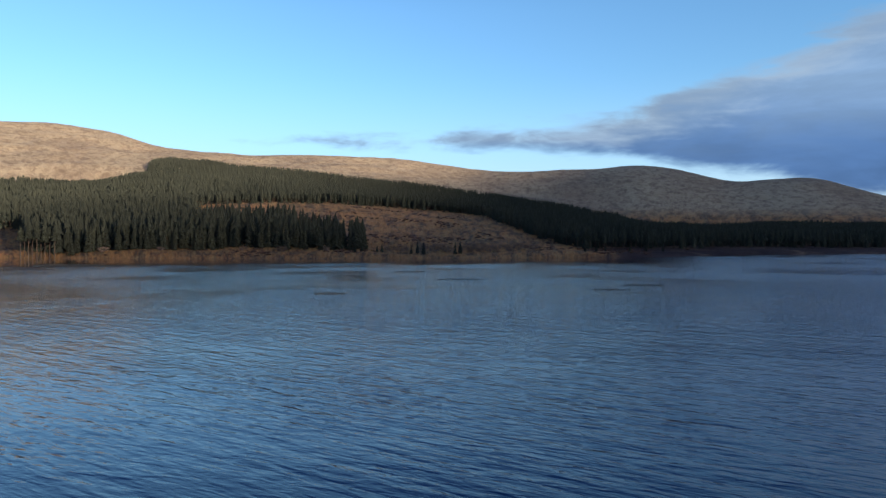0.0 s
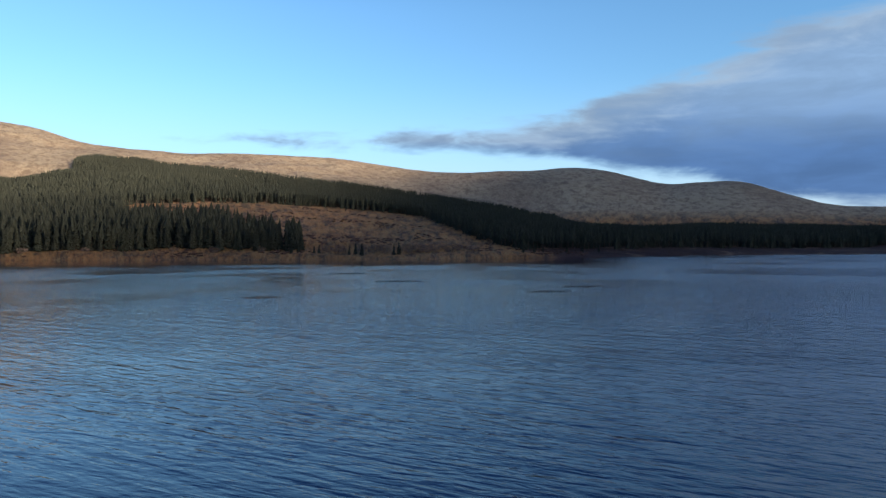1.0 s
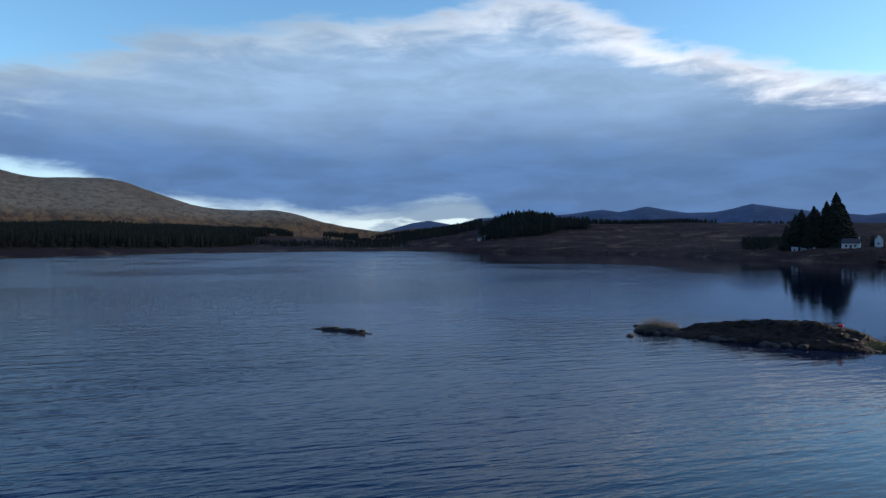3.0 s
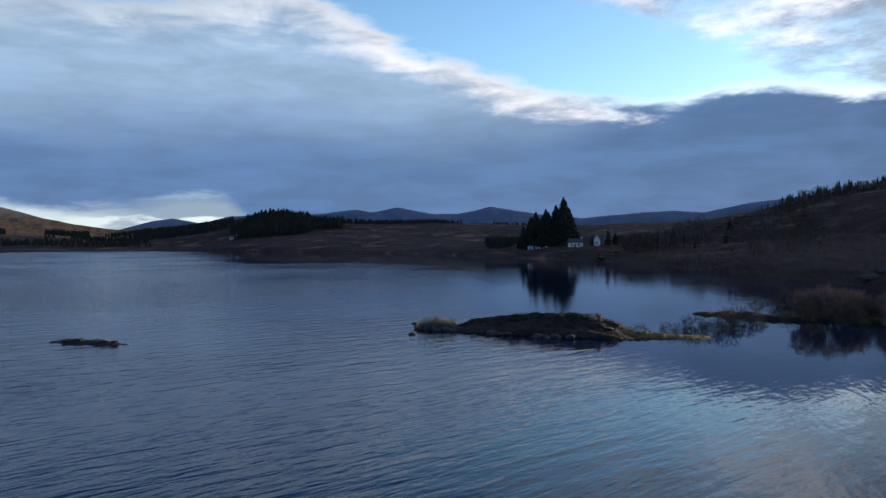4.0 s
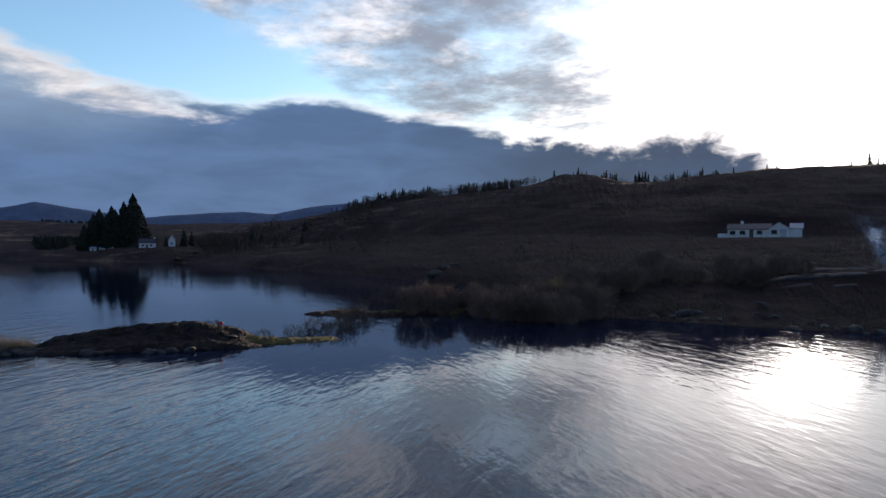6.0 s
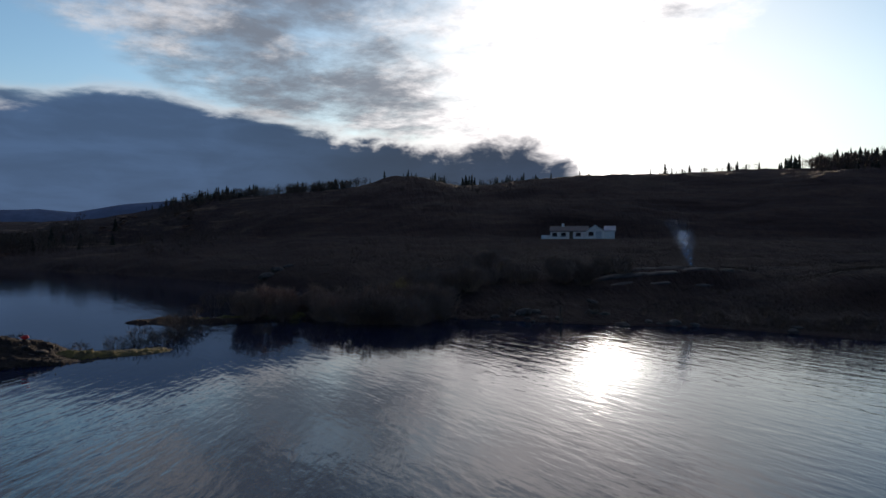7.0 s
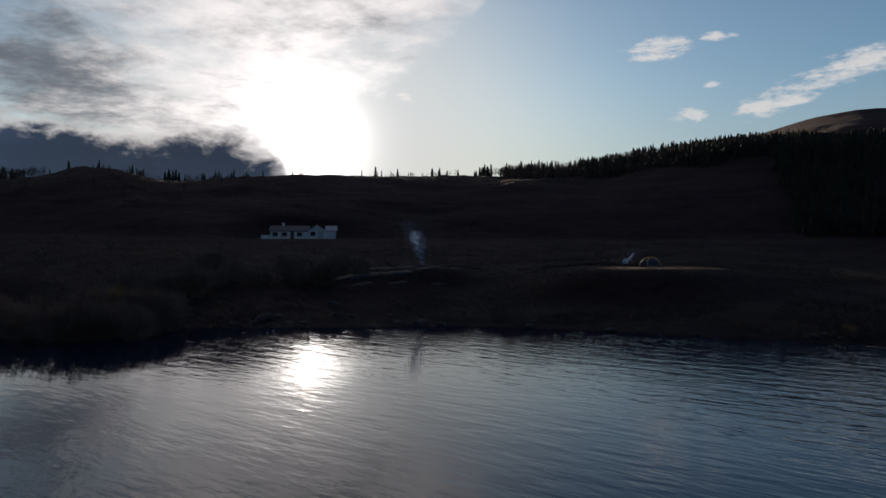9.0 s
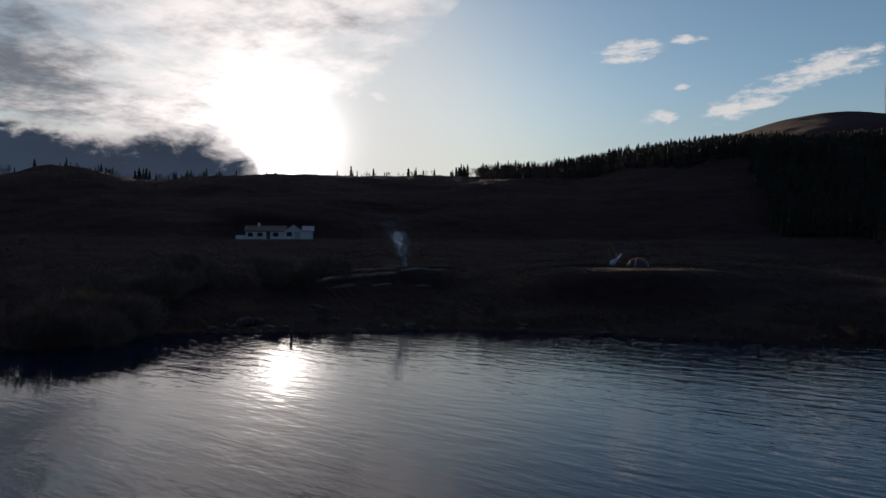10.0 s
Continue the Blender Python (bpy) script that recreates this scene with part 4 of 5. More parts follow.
for a, d, n in ((98.5, 425, 60), (101, 415, 90), (152, 400, 160), (158, 380, 420), (166, 350, 700), (174, 350, 700), (178, 170, 420), (172, 240, 420)):
    for k in range(n):
        x, y = on_polar(a + rng.uniform(-1, 1) * (5 if a > 140 else 2), d + rng.uniform(-1, 1) * (60 if a > 140 else 14))
        ridge_x.append(x), ridge_y.append(y), ridge_h.append(rng.uniform(4, 9) if a > 140 else rng.uniform(1.5, 4))
ridge = tagged(new("ridge_trees"), "ragged line of small conifers along the ridge", "forest", kind="stuff")
build("crowns", *scattered([spruce_array(6, 4, 80 + s, bare=0.12, slim=0.19) for s in range(4)], np.array(ridge_x), np.array(ridge_y), np.array(ridge_h)), PINE, ridge)
build("trunks", *scattered([trunk_array(0.02)], np.array(ridge_x), np.array(ridge_y), np.array(ridge_h)), BARK, ridge)


# ---- leafless birch woods ----
def birch_array(seed, sprays=64):
    """A unit-high bare birch: a thin trunk and many fine upswept sprays."""
    r = np.random.default_rng(seed)
    ball = r.normal(0, 1, (sprays, 3))
    ball *= (r.uniform(0.2, 1.0, sprays) ** 0.5 / np.linalg.norm(ball, axis=1))[:, None]
    start = ball * [0.24, 0.24, 0.36] + [0, 0, 0.55]
    way = ball * [0.8, 0.8, 0.3] + [0, 0, 0.8] + r.normal(0, 0.25, (sprays, 3))
    end = start + way * r.uniform(0.08, 0.2, (sprays, 1))
    turn = r.uniform(0, 2 * math.pi, sprays)
    side = np.stack([np.cos(turn), np.sin(turn), np.zeros(sprays)], -1) * 0.016
    v = np.stack([start - side, start + side, end], 1).reshape(-1, 3)
    tv, tf = trunk_array(0.018, 0.85)
    return np.concatenate([v, tv]), np.concatenate([np.arange(3 * sprays).reshape(-1, 3), tf + 3 * sprays])


birches = [birch_array(900 + k) for k in range(5)]


def birch_wood(name, areas, label):
    xs, ys, hs = [], [], []
    for a0, a1, d0, d1, gap, low, high, bare in areas:
        az, d, x, y = polar_points(a0, a1, d0, d1, gap)
        k = (d > by_heading(SHORE, 1, az) + 6) & (fbm(x / 40, y / 40, 3, 23) > bare) & (rng.uniform(0, 1, len(d)) < 0.85)
        for px_, py_, pz_, reach in LEVELLED:
            k &= np.hypot(x - px_, y - py_) > reach * 1.1
        xs.append(x[k]), ys.append(y[k]), hs.append(rng.uniform(low, high, k.sum()))
    wood = tagged(new(name), label, "forest", kind="stuff")
    build("crowns", *scattered(birches, *map(np.concatenate, (xs, ys, hs)), widen=1.25), TWIG_DARK, wood)


birch_wood("birch_wood", [(85.4, 92, 345, 500, 5.0, 3.5, 7.5, -0.12), (80.5, 85.4, 448, 500, 5.0, 4, 8, -0.12), (85.6, 88, 360, 430, 4.5, 6, 9, -0.2), (92, 99, 240, 420, 6.5, 2.5, 5.5, 0.0), (99, 124, 150, 330, 7.0, 1.2, 3.6, 0.1)], "dark leafless birch wood behind the inlet")
birch_wood("ridge_birch_wood", [(97, 104, 392, 440, 4.0, 3.0, 6.0, -0.3), (103, 112, 360, 402, 4.0, 3.0, 6.0, -0.2), (117, 146, 370, 402, 7.0, 1.5, 4.0, 0.02), (146, 176, 300, 410, 6.0, 4.0, 8.0, -0.3)], "dark belt of bare birches under the ridge")


# ---- islets ----
def islet(name, p, q, half, profile, mat, label, seed, lump=0.45, grain=0.3, section=None):
    """A low hump along p-q; profile gives its height by the part of its length."""
    p, q = np.array(p, float), np.array(q, float)
    length = np.hypot(*(q - p))
    ux, uy = (q - p) / length
    us, vs = np.linspace(-0.06, 1.06, int(length * 6) + 8), np.linspace(-1.25, 1.25, int(half * 12) + 8)
    u, v = np.meshgrid(us, vs, indexing="ij")
    x = p[0] + ux * u * length - uy * v * half
    y = p[1] + uy * u * length + ux * v * half
    body = np.clip(1 - (2 * u - 1) ** 8, 0, 1) * np.clip(1 - np.abs(v) ** 1.7 * (1 + 0.5 * fbm(x / 3, y / 3, 3, seed + 4)), -0.5, 1)
    if section:          # a stepped cross-section: ledges towards the open water
        bent = v + 0.45 * fbm(x / 2.5, y / 1.6, 4, seed + 7)
        body = np.clip(1 - (2 * u - 1) ** 8, 0, 1) * np.interp(bent, *np.array(section).T)
    z = np.interp(u, *np.array(profile).T) * np.where(body > 0, body ** 0.7, body) + lump * fbm(x / 1.5, y / 1.5, 5, seed) + grain * np.abs(fbm(x / 0.5, y / 0.5, 3, seed + 1)) * (body > -0.2) - 0.14
    z = np.where((np.abs(v) > 1.15) | (u < -0.04) | (u > 1.04), -0.8, z)
    nv = len(vs)
    i, j = np.meshgrid(np.arange(len(us) - 1), np.arange(nv - 1), indexing="ij")
    f = np.stack([i * nv + j, (i + 1) * nv + j, (i + 1) * nv + j + 1, i * nv + j + 1], -1).reshape(-1, 4)
    return tagged(build(name, np.stack([x, y, z], -1).reshape(-1, 3), f, mat), label, "islet", kind="structure")


islet("islet_long", (67.6, 34.0), (67.4, 15.6), 3.0, [(0, 0.3), (0.1, 0.9), (0.3, 1.5), (0.45, 1.9), (0.66, 1.95), (0.78, 1.65), (0.88, 1.05), (0.95, 0.6), (1, 0.35)], TURF, "long dark turf-covered rocky islet", 11, 0.75, 0.45,
      [(-1.25, -0.5), (-1.0, 0.02), (-0.85, 0.14), (-0.5, 0.24), (-0.3, 0.36), (-0.05, 0.55), (0.12, 0.8), (0.4, 1.0), (0.8, 0.8), (1.1, -0.3)])
islet("islet_tail", (67.4, 18.5), (67.6, 9.5), 1.7, [(0, 0.7), (0.4, 0.4), (1, 0.22)], MOSS, "low mossy green-gold tail of the islet", 12, 0.2)
islet("islet_bar", (88.6, 6.0), (85.2, -10.5), 1.9, [(0, 0.3), (0.3, 0.5), (0.5, 0.3), (0.8, 0.6), (1, 0.4)], MOSS, "broken mossy bar between the islet and the bank", 16, 0.9, 0.4)
islet("islet_small", (49.1, 64.6), (49.5, 55.2), 0.9, [(0, 0.12), (0.2, 0.2), (0.4, 0.4), (0.65, 0.34), (0.8, 0.16), (1, 0.05)], LEDGE, "flat dark rock ledge just above the water", 13, 0.22, 0.25)
islet("islet_far", (-152, 228), (-124, 221), 3.0, [(0, 0.6), (0.5, 0.9), (1, 0.4)], LEDGE, "dark stony spit off the far shore", 14)
islet("mud_bank", (-156, 268), (-120, 259), 4.5, [(0, 0.45), (0.5, 0.6), (1, 0.35)], REED, "dark mud bank barely above the water", 15)


def rock_models(count):
    models = []
    for k in range(count):
        bm = bmesh.new()
        bmesh.ops.create_icosphere(bm, subdivisions=2, radius=0.5)
        off = Vector((k * 7.3, 1.7, 4.1))
        for v in bm.verts:
            v.co *= 1 + 0.55 * (noise.noise(v.co * 1.7 + off)) + 0.15 * noise.noise(v.co * 5 + off)
            v.co.z *= 0.7
        models.append(part("rock", bm, ROCK, None))
    return models


rocks = rock_models(6)


def rock(x, y, z, size, group, label="grey weathered rock at the edge of the water"):
    m = pose(x, y, z, float(rng.uniform(-15, 15)), float(rng.uniform(-15, 15)), float(rng.uniform(0, 360)))
    ob = rocks[int(rng.integers(0, 6))]
    ob = copy_thing(ob, m)
    ob.scale = (size * float(rng.uniform(0.8, 1.4)), size, size * float(rng.uniform(0.7, 1.0)))
    return tagged(ob, label, "rock", group)


for k in range(30):
    u = rng.uniform(0, 1)
    rock(65.5 + 1.1 * (2 * u - 1) ** 2 + rng.uniform(-0.6, 0.9), 33.5 - 16 * u, 0.06, 0.25 + 0.75 * rng.uniform() ** 2.2, "rocks round the islet")
for k in range(16):
    u = rng.uniform(0.1, 0.97)
    top = float(np.interp(u, [0, 0.2, 0.4, 0.55, 0.9, 1], [0.2, 0.6, 0.95, 1.15, 1.1, 0.4]))
    t = rng.uniform(0.3, 1.0)
    ob = rock(66.0 + 1.6 * t, 33.8 - 16.6 * u, top * t, rng.uniform(0.4, 0.9), "ledges on the islet", "dark broken ledge of rock in the islet turf")
    ob.scale[2] *= 0.5
for x, y, s in ((66.0, 36.6, 1.3), (66.2, 35.6, 1.2), (65.9, 37.4, 0.9), (66.8, 35.0, 1.4), (67.2, 36.4, 1.5), (66, 34.8, 1.1), (65.6, 35.6, 0.8), (66.8, 36.4, 0.9), (66.4, 37.6, 0.6), (67.4, 38.2, 0.5), (70.5, 39.5, 0.5), (62.5, 37, 0.55), (65.4, 33.9, 0.9), (66.5, 33.4, 1.0), (64.6, 28.9, 1.0), (64.4, 28.2, 0.8), (64.7, 27.5, 0.7), (63.9, 24.6, 1.0), (63.6, 23.8, 0.8), (64.0, 23.0, 1.1), (63.8, 21.8, 0.9)):
    rock(x, y - (1.0 if y > 33 else 0.0), 0.05, s, "rocks round the islet")
for k in range(16):
    ob = rock(49.2 + rng.uniform(-0.5, 0.5), rng.uniform(57.2, 62.8), 0.22, rng.uniform(0.3, 0.75), "stones on the ledge", "flat stone lying on the rock ledge")
    ob.scale[2] *= 0.45
for k in range(12):
    rock(rng.uniform(-150, -126), 224 + rng.uniform(-3, 3), 0.3, rng.uniform(0.6, 1.5), "stones on the far spit", "pale stone on the far spit")
for k in range(26):
    a = rng.uniform(106, 158)
    d = float(by_heading(SHORE, 1, a)) + rng.uniform(-0.5, 4)
    x, y = on_polar(a, d)
    rock(x, y, max(0.05, float(land(x, y))), rng.uniform(0.4, 1.3), "rocks along the near shore")
for a, d, s in ((111.8, 78, 1.8), (113.0, 79, 1.4), (117.6, 77, 1.6), (118.4, 76, 1.1), (110.8, 77, 1.0), (119, 84, 1.2), (99.5, 158, 3.0), (100.4, 160, 2.4), (101.2, 162, 2.0)):
    x, y = on_polar(a, d)
    rock(x, y, max(0.1, float(land(x, y))), s, "pale slabs by the shore", "pale wet slab of rock by the shore")
for ob in rocks:
    bpy.data.objects.remove(ob)

# the smooth rock outcrop below the camp fire
for x, y, s, t in ((81, -52, 8, 222), (78.5, -54, 7, 228), (76, -56, 6.5, 234), (82, -58, 7.0, 215), (78, -60, 6, 225), (74, -61, 6, 240), (77, -50, 5, 230), (73.5, -53, 4.5, 238), (70, -57, 4, 245), (72, -64, 4, 236)):
    bm = bmesh.new()
    bmesh.ops.create_icosphere(bm, subdivisions=4, radius=0.5)
    off = Vector((x, y, 0))
    for v in bm.verts:
        v.co *= 1 + 0.35 * noise.noise(v.co * 2.2 + off) + 0.06 * noise.noise(v.co * 9 + off)
    for face in bm.faces:
        face.smooth = True
    ob = part("outcrop", bm, SLAB, None)
    ob.matrix_world = pose(x, y, float(land(x, y)) - 0.2, 12, -6, t) @ Matrix.Diagonal((s * 0.75, s * 0.3, s * 0.15, 1))
    tagged(ob, "smooth grey bedrock slab breaking through the turf", "rock", "bedrock slabs")


# ---- shrubs, reeds, grass ----
def shrub_models(count, seed, stems=16, sprays=105, twig=TWIG):
    models = []
    for k in range(count):
        r = np.random.default_rng(seed + k)
        root = new("willow_shrub")
        a, lean = r.uniform(0, 2 * math.pi, stems), r.uniform(0.1, 0.62, stems)
        base = np.stack([np.cos(a) * 0.12, np.sin(a) * 0.12, np.full(stems, -0.05)], -1) * r.uniform(0.2, 1.5, (stems, 1))
        h = r.uniform(0.55, 0.9, stems)
        tip = base + np.stack([np.cos(a) * lean, np.sin(a) * lean, np.ones(stems)], -1) * h[:, None]
        build("stem_base", *rods(base, tip, 0.012), TWIG, root)
        n = stems * sprays
        ball = r.normal(0, 1, (n, 3))
        ball /= np.linalg.norm(ball, axis=1)[:, None]
        start = ball * [0.5, 0.5, 0.42] * r.uniform(0.6, 1.0, (n, 1)) + [0, 0, 0.5]
        lump = 1 + 0.35 * np.sin(5 * ball[:, :1] + k) * np.cos(4 * ball[:, 1:2] + 2 * k)
        start = (start - [0, 0, 0.45]) * lump + [0, 0, 0.45]
        start[:, 2] = np.maximum(start[:, 2], 0.02)
        way = ball * [0.7, 0.7, 0.4] + [0, 0, 0.6] + r.normal(0, 0.35, (n, 3))
        way /= np.linalg.norm(way, axis=1)[:, None]
        end = start + way * r.uniform(0.08, 0.22, n)[:, None]
        build("twig_crown", *rods(start, end, 0.0062), twig, root)
        models.append(root)
    return models


def shrubs(models, places, label, group, wide=1.25):
    used = 0
    for x, y, h in places:
        z = max(float(land(x, y)), -0.5)
        m = pose(x, y, z, 0, 0, float(rng.uniform(0, 360)))
        if used < len(models):
            ob = models[used]
            ob.matrix_basis = m
            used += 1
        else:
            ob = copy_thing(models[int(rng.integers(0, len(models)))], m)
        w = h * wide * float(rng.uniform(0.85, 1.2))
        ob.scale = (w, w, h)
        tagged(ob, label, "shrub", group)


thicket = []
for k in range(62):
    a = 95.5 + 15 * rng.uniform()
    x, y = on_polar(a, float(np.interp(a, [95, 101, 104, 107, 112], [79, 73, 74, 92, 96])) + rng.uniform(0, 13))
    thicket.append((x, y, rng.uniform(1.5, 3.0) if rng.uniform() < 0.7 else rng.uniform(3.0, 3.9)))
for x, y, h in ((84, -1, 3.3), (85.5, -3.5, 3.6), (86.5, -6, 3.0), (82.5, -4.5, 2.6), (81, -8.5, 2.2), (88, -2, 2.8)):
    thicket.append((x, y, h))
for k in range(34):
    a = rng.uniform(111, 124)
    x, y = on_polar(a, float(by_heading(SHORE, 1, a)) + rng.uniform(26, 46))
    thicket.append((x, y, rng.uniform(1.4, 3.2)))
shrubs(shrub_models(5, 500), thicket, "bare brown willow shrub crowding the shore", "willow thicket", 1.0)
edge_row = []
for k in range(46):
    a = rng.uniform(111, 165)
    x, y = on_polar(a, float(by_heading(SHORE, 1, a)) + rng.uniform(0.5, 9))
    edge_row.append((x, y, rng.uniform(0.4, 1.4)))
shrubs(shrub_models(3, 520, 12, 60, TWIG_DARK), edge_row, "low leafless shrub on the dark near bank", "bank shrubs", 0.9)
wet = [(77, 7.5, 1.5), (79, 6.2, 1.9), (82, 6.5, 2.2), (81, 4.2, 1.4), (70.5, 16, 1.3), (71, 13.2, 1.5), (71.5, 11.5, 1.2), (72, 9.5, 1.6), (76, 9.5, 1.1), (74, 0.5, 1.5), (88, 3.5, 1.4), (100, -4, 3.0), (98, -7, 3.2), (95, -8, 2.6), (103, -2, 2.8), (92, -10, 2.5), (89.5, -9, 1.9), (86.5, -13, 2.3), (94, -5, 1.8), (84, -15, 1.7), (80.5, -17, 2.1), (73, 11, 2.0), (74.5, 8, 2.2)]
shrubs(shrub_models(3, 540, 12, 45, TWIG_DARK), wet, "sparse dead shrub standing in shallow water", "flooded shrubs")
shrubs(shrub_models(1, 560, 16, 90, TWIG_PALE), [(81.5, -18.2, 4.2)], "rounded willow shrub with yellow catkins", "", 0.75)
russet = [(*on_polar(a, d), h) for a, d, h in ((-4.3, 440, 4), (-3.4, 445, 5), (-0.4, 446, 5), (0.3, 442, 5.5), (2.2, 446, 6), (3.0, 450, 6), (3.7, 446, 5), (4.5, 455, 6), (5.4, 458, 5), (6.2, 462, 5), (7.4, 468, 4), (-9.5, 432, 3), (-13, 440, 3.5), (-16, 446, 3), (-22, 452, 3), (-26, 462, 3.5))]
shrubs(shrub_models(3, 580, 14, 50), russet, "russet leafless bush on the far bank", "far bank bushes", 1.8)


def scrub(az0, az1, near, far, gap, bare):
    """Low bracken and bog-myrtle clumps over the open ground by the far shore."""
    shapes = []
    for k in range(4):
        bm = bmesh.new()
        bmesh.ops.create_icosphere(bm, subdivisions=1, radius=0.5)
        for v in bm.verts:
            v.co *= 1 + 0.7 * noise.noise(v.co * 3 + Vector((k * 5.1, 0, 0)))
            v.co.z = max(v.co.z * 0.6 + 0.2, -0.1)
        bm.verts.ensure_lookup_table()
        shapes.append((np.array([v.co[:] for v in bm.verts]), np.array([[v.index for v in f.verts] for f in bm.faces])))
        bm.free()
    az, d, x, y = polar_points(az0, az1, near, far, gap)
    low, top = np.interp(az, *np.array(WOOD_LOW).T), by_heading(SHORE, 1, az) + 4
    low = np.where(az > 80, far, low)
    k = (d > top) & (d < low + 5) & (fbm(x / 30, y / 30, 4, 66) > bare + 0.1 * (d > 520)) & (rng.uniform(0, 1, len(d)) < 0.8)
    x, y = x[k], y[k]
    return scattered(shapes, x, y, rng.uniform(0.7, 2.3, len(x)), 1.6, 0.1)


tagged(build("bracken_scrub", *scrub(-34, 20, 405, 860, 5.5, 0.03), SCRUB), "russet bracken and scrub over the open far slope", "scrub", kind="stuff")
tagged(build("dark_scrub", *scrub(83.5, 99, 330, 450, 5.0, 0.04), SCRUB), "dark birch and heather scrub behind the inlet", "scrub", kind="stuff")


def tussock(name, x0, x1, y0, y1, count, height, mat, label, category, wet=False, spread=0.25):
    """Grass or reed blades over a patch, one object."""
    x, y = rng.uniform(x0, x1, count), rng.uniform(y0, y1, count)
    cx, cy = (x0 + x1) / 2, (y0 + y1) / 2
    k = ((x - cx) / (x1 - x0) * 2) ** 2 + ((y - cy) / (y1 - y0) * 2) ** 2 < rng.uniform(0.3, 1.0, count)
    x, y = x[k], y[k]
    z = np.full(len(x), -0.05) if wet else np.maximum(land(x, y), 0) - 0.03
    return tagged(build(name, *blades(np.stack([x, y, z], -1), height * rng.uniform(0.5, 1.2, len(x)), 0.03, spread), mat), label, category, kind="stuff")


def islet_tufts():
    u, v = rng.uniform(0.1, 0.97, 3600), rng.normal(0, 0.34, 3600)
    x, y = 68.3 + v * 2.0, 34 - 17 * u
    top = np.interp(u, [0, 0.2, 0.38, 0.55, 0.95, 1], [0.3, 0.85, 1.5, 1.9, 1.75, 0.6]) * np.clip(1 - np.abs(v) ** 2.2, 0, 1)
    k = fbm(x / 2, y / 2, 3, 90) > -0.05
    return blades(np.stack([x, y, top - 0.1], -1)[k], rng.uniform(0.1, 0.36, k.sum()), 0.05, 0.4)


tagged(build("heather_tuft", *islet_tufts(), TURF), "dark heather and grass over the islet", "heather", kind="stuff")
for x, y, w, h in ((66.9, 35.2, 1.5, 1.5), (67.2, 34.0, 1.2, 1.2), (66.4, 36.1, 0.8, 0.9)):
    a, q = rng.uniform(0, 2 * math.pi, 800), np.sqrt(rng.uniform(0, 1, 800))
    base = np.stack([x + 0.6 * w * q * np.cos(a), y + 0.8 * w * q * np.sin(a), np.full(800, 0.15)], -1)
    tagged(build("dry_tussock", *blades(base, h * (1.0 - 0.5 * q ** 2) * rng.uniform(0.4, 1.15, 800), 0.035, 0.5), DRY), "pale dry grass tussock at the tip of the islet", "grass", "tussocks on the islet", kind="stuff")
for x, y, w, l in ((-18.2, 113, 7, 3.2), (4, 160, 13, 3), (-23.7, 178, 11, 3), (29.5, 123, 9, 2), (39.4, 137, 9, 2.2), (-10, 205, 12, 3)):
    tussock("reed_patch", x - w / 2, x + w / 2, y - l / 2, y + l / 2, int(w * l * 90), 0.3, REED, "sparse dark reeds poking out of open water", "reeds", True)
tussock("bar_grass", 84.2, 89.4, -10, 7, 2600, 0.5, DRY, "pale dead grass on the mossy bar", "grass", True, 0.4)
tussock("reed_fringe", 78, 102, -9, 9, 900, 0.9, REED, "thin dead reeds along the flooded bar", "reeds", True)


def rough_grass():
    a, d = rng.uniform(98, 182, 170000), 50 + 110 * rng.uniform(0, 1, 170000) ** 1.3
    x, y = d * np.sin(np.radians(a)), d * np.cos(np.radians(a))
    z = land(x, y)
    k = (z > 0.15) & (fbm(x / 5, y / 5, 4, 19) + 0.35 * fbm(x / 1.2, y / 1.2, 2, 20) > 0.0)
    base = np.stack([x[k], y[k], z[k] - 0.03], -1)
    return blades(base, rng.uniform(0.1, 0.45, len(base)), 0.05, 0.5)


tagged(build("rough_grass", *rough_grass(), HEATH), "brown heather and rough grass on the near bank", "grass", kind="stuff")


# ---- buildings ----
def window(parent, x, y, z, w, h):
    frame_bm = bmesh.new()
    for a, b, c, e in ((-w / 2, w / 2, 0, 0.08), (-w / 2, w / 2, h - 0.08, h), (-w / 2, -w / 2 + 0.08, 0.08, h - 0.08), (w / 2 - 0.08, w / 2, 0.08, h - 0.08)):
        bmesh.ops.create_cube(frame_bm, size=1, matrix=Matrix.LocRotScale((x + (a + b) / 2, y - 0.02, z + (c + e) / 2), None, (b - a, 0.1, e - c)))
    win = part("window", frame_bm, WHITEWASH, parent)
    part("pane", box(x - w / 2 + 0.08, x + w / 2 - 0.08, y + 0.0, y + 0.03, z + 0.08, z + h - 0.08), PANE, win)
    part("sill", box(x - w / 2 - 0.08, x + w / 2 + 0.08, y - 0.14, y, z - 0.1, z), SLATE, win)


def roof(parent, x0, x1, depth_front, depth_back, eave, ridge_z, mat, along_x=True, name="roof"):
    mid = (depth_front + depth_back) / 2
    o, t = 0.35, 0.18
    pts = [(depth_front - o, eave - 0.15), (mid, ridge_z), (depth_back + o, eave - 0.15), (depth_back + o, eave - 0.15 + t), (mid, ridge_z + t), (depth_front - o, eave - 0.15 + t)]
    return part(name, prism(pts, x0, x1, along_x), mat, parent)


def gable_walls(parent, x0, x1, y0, y1, eave, ridge_z, along_x=True, low=-0.8):
    a, b = (y0, y1) if along_x else (x0, x1)
    c, d = (x0, x1) if along_x else (y0, y1)
    pts = [(a, low), (b, low), (b, eave), ((a + b) / 2, ridge_z - 0.05), (a, eave)]
    return part("wall", prism(pts, c, d, along_x), WHITEWASH, parent)


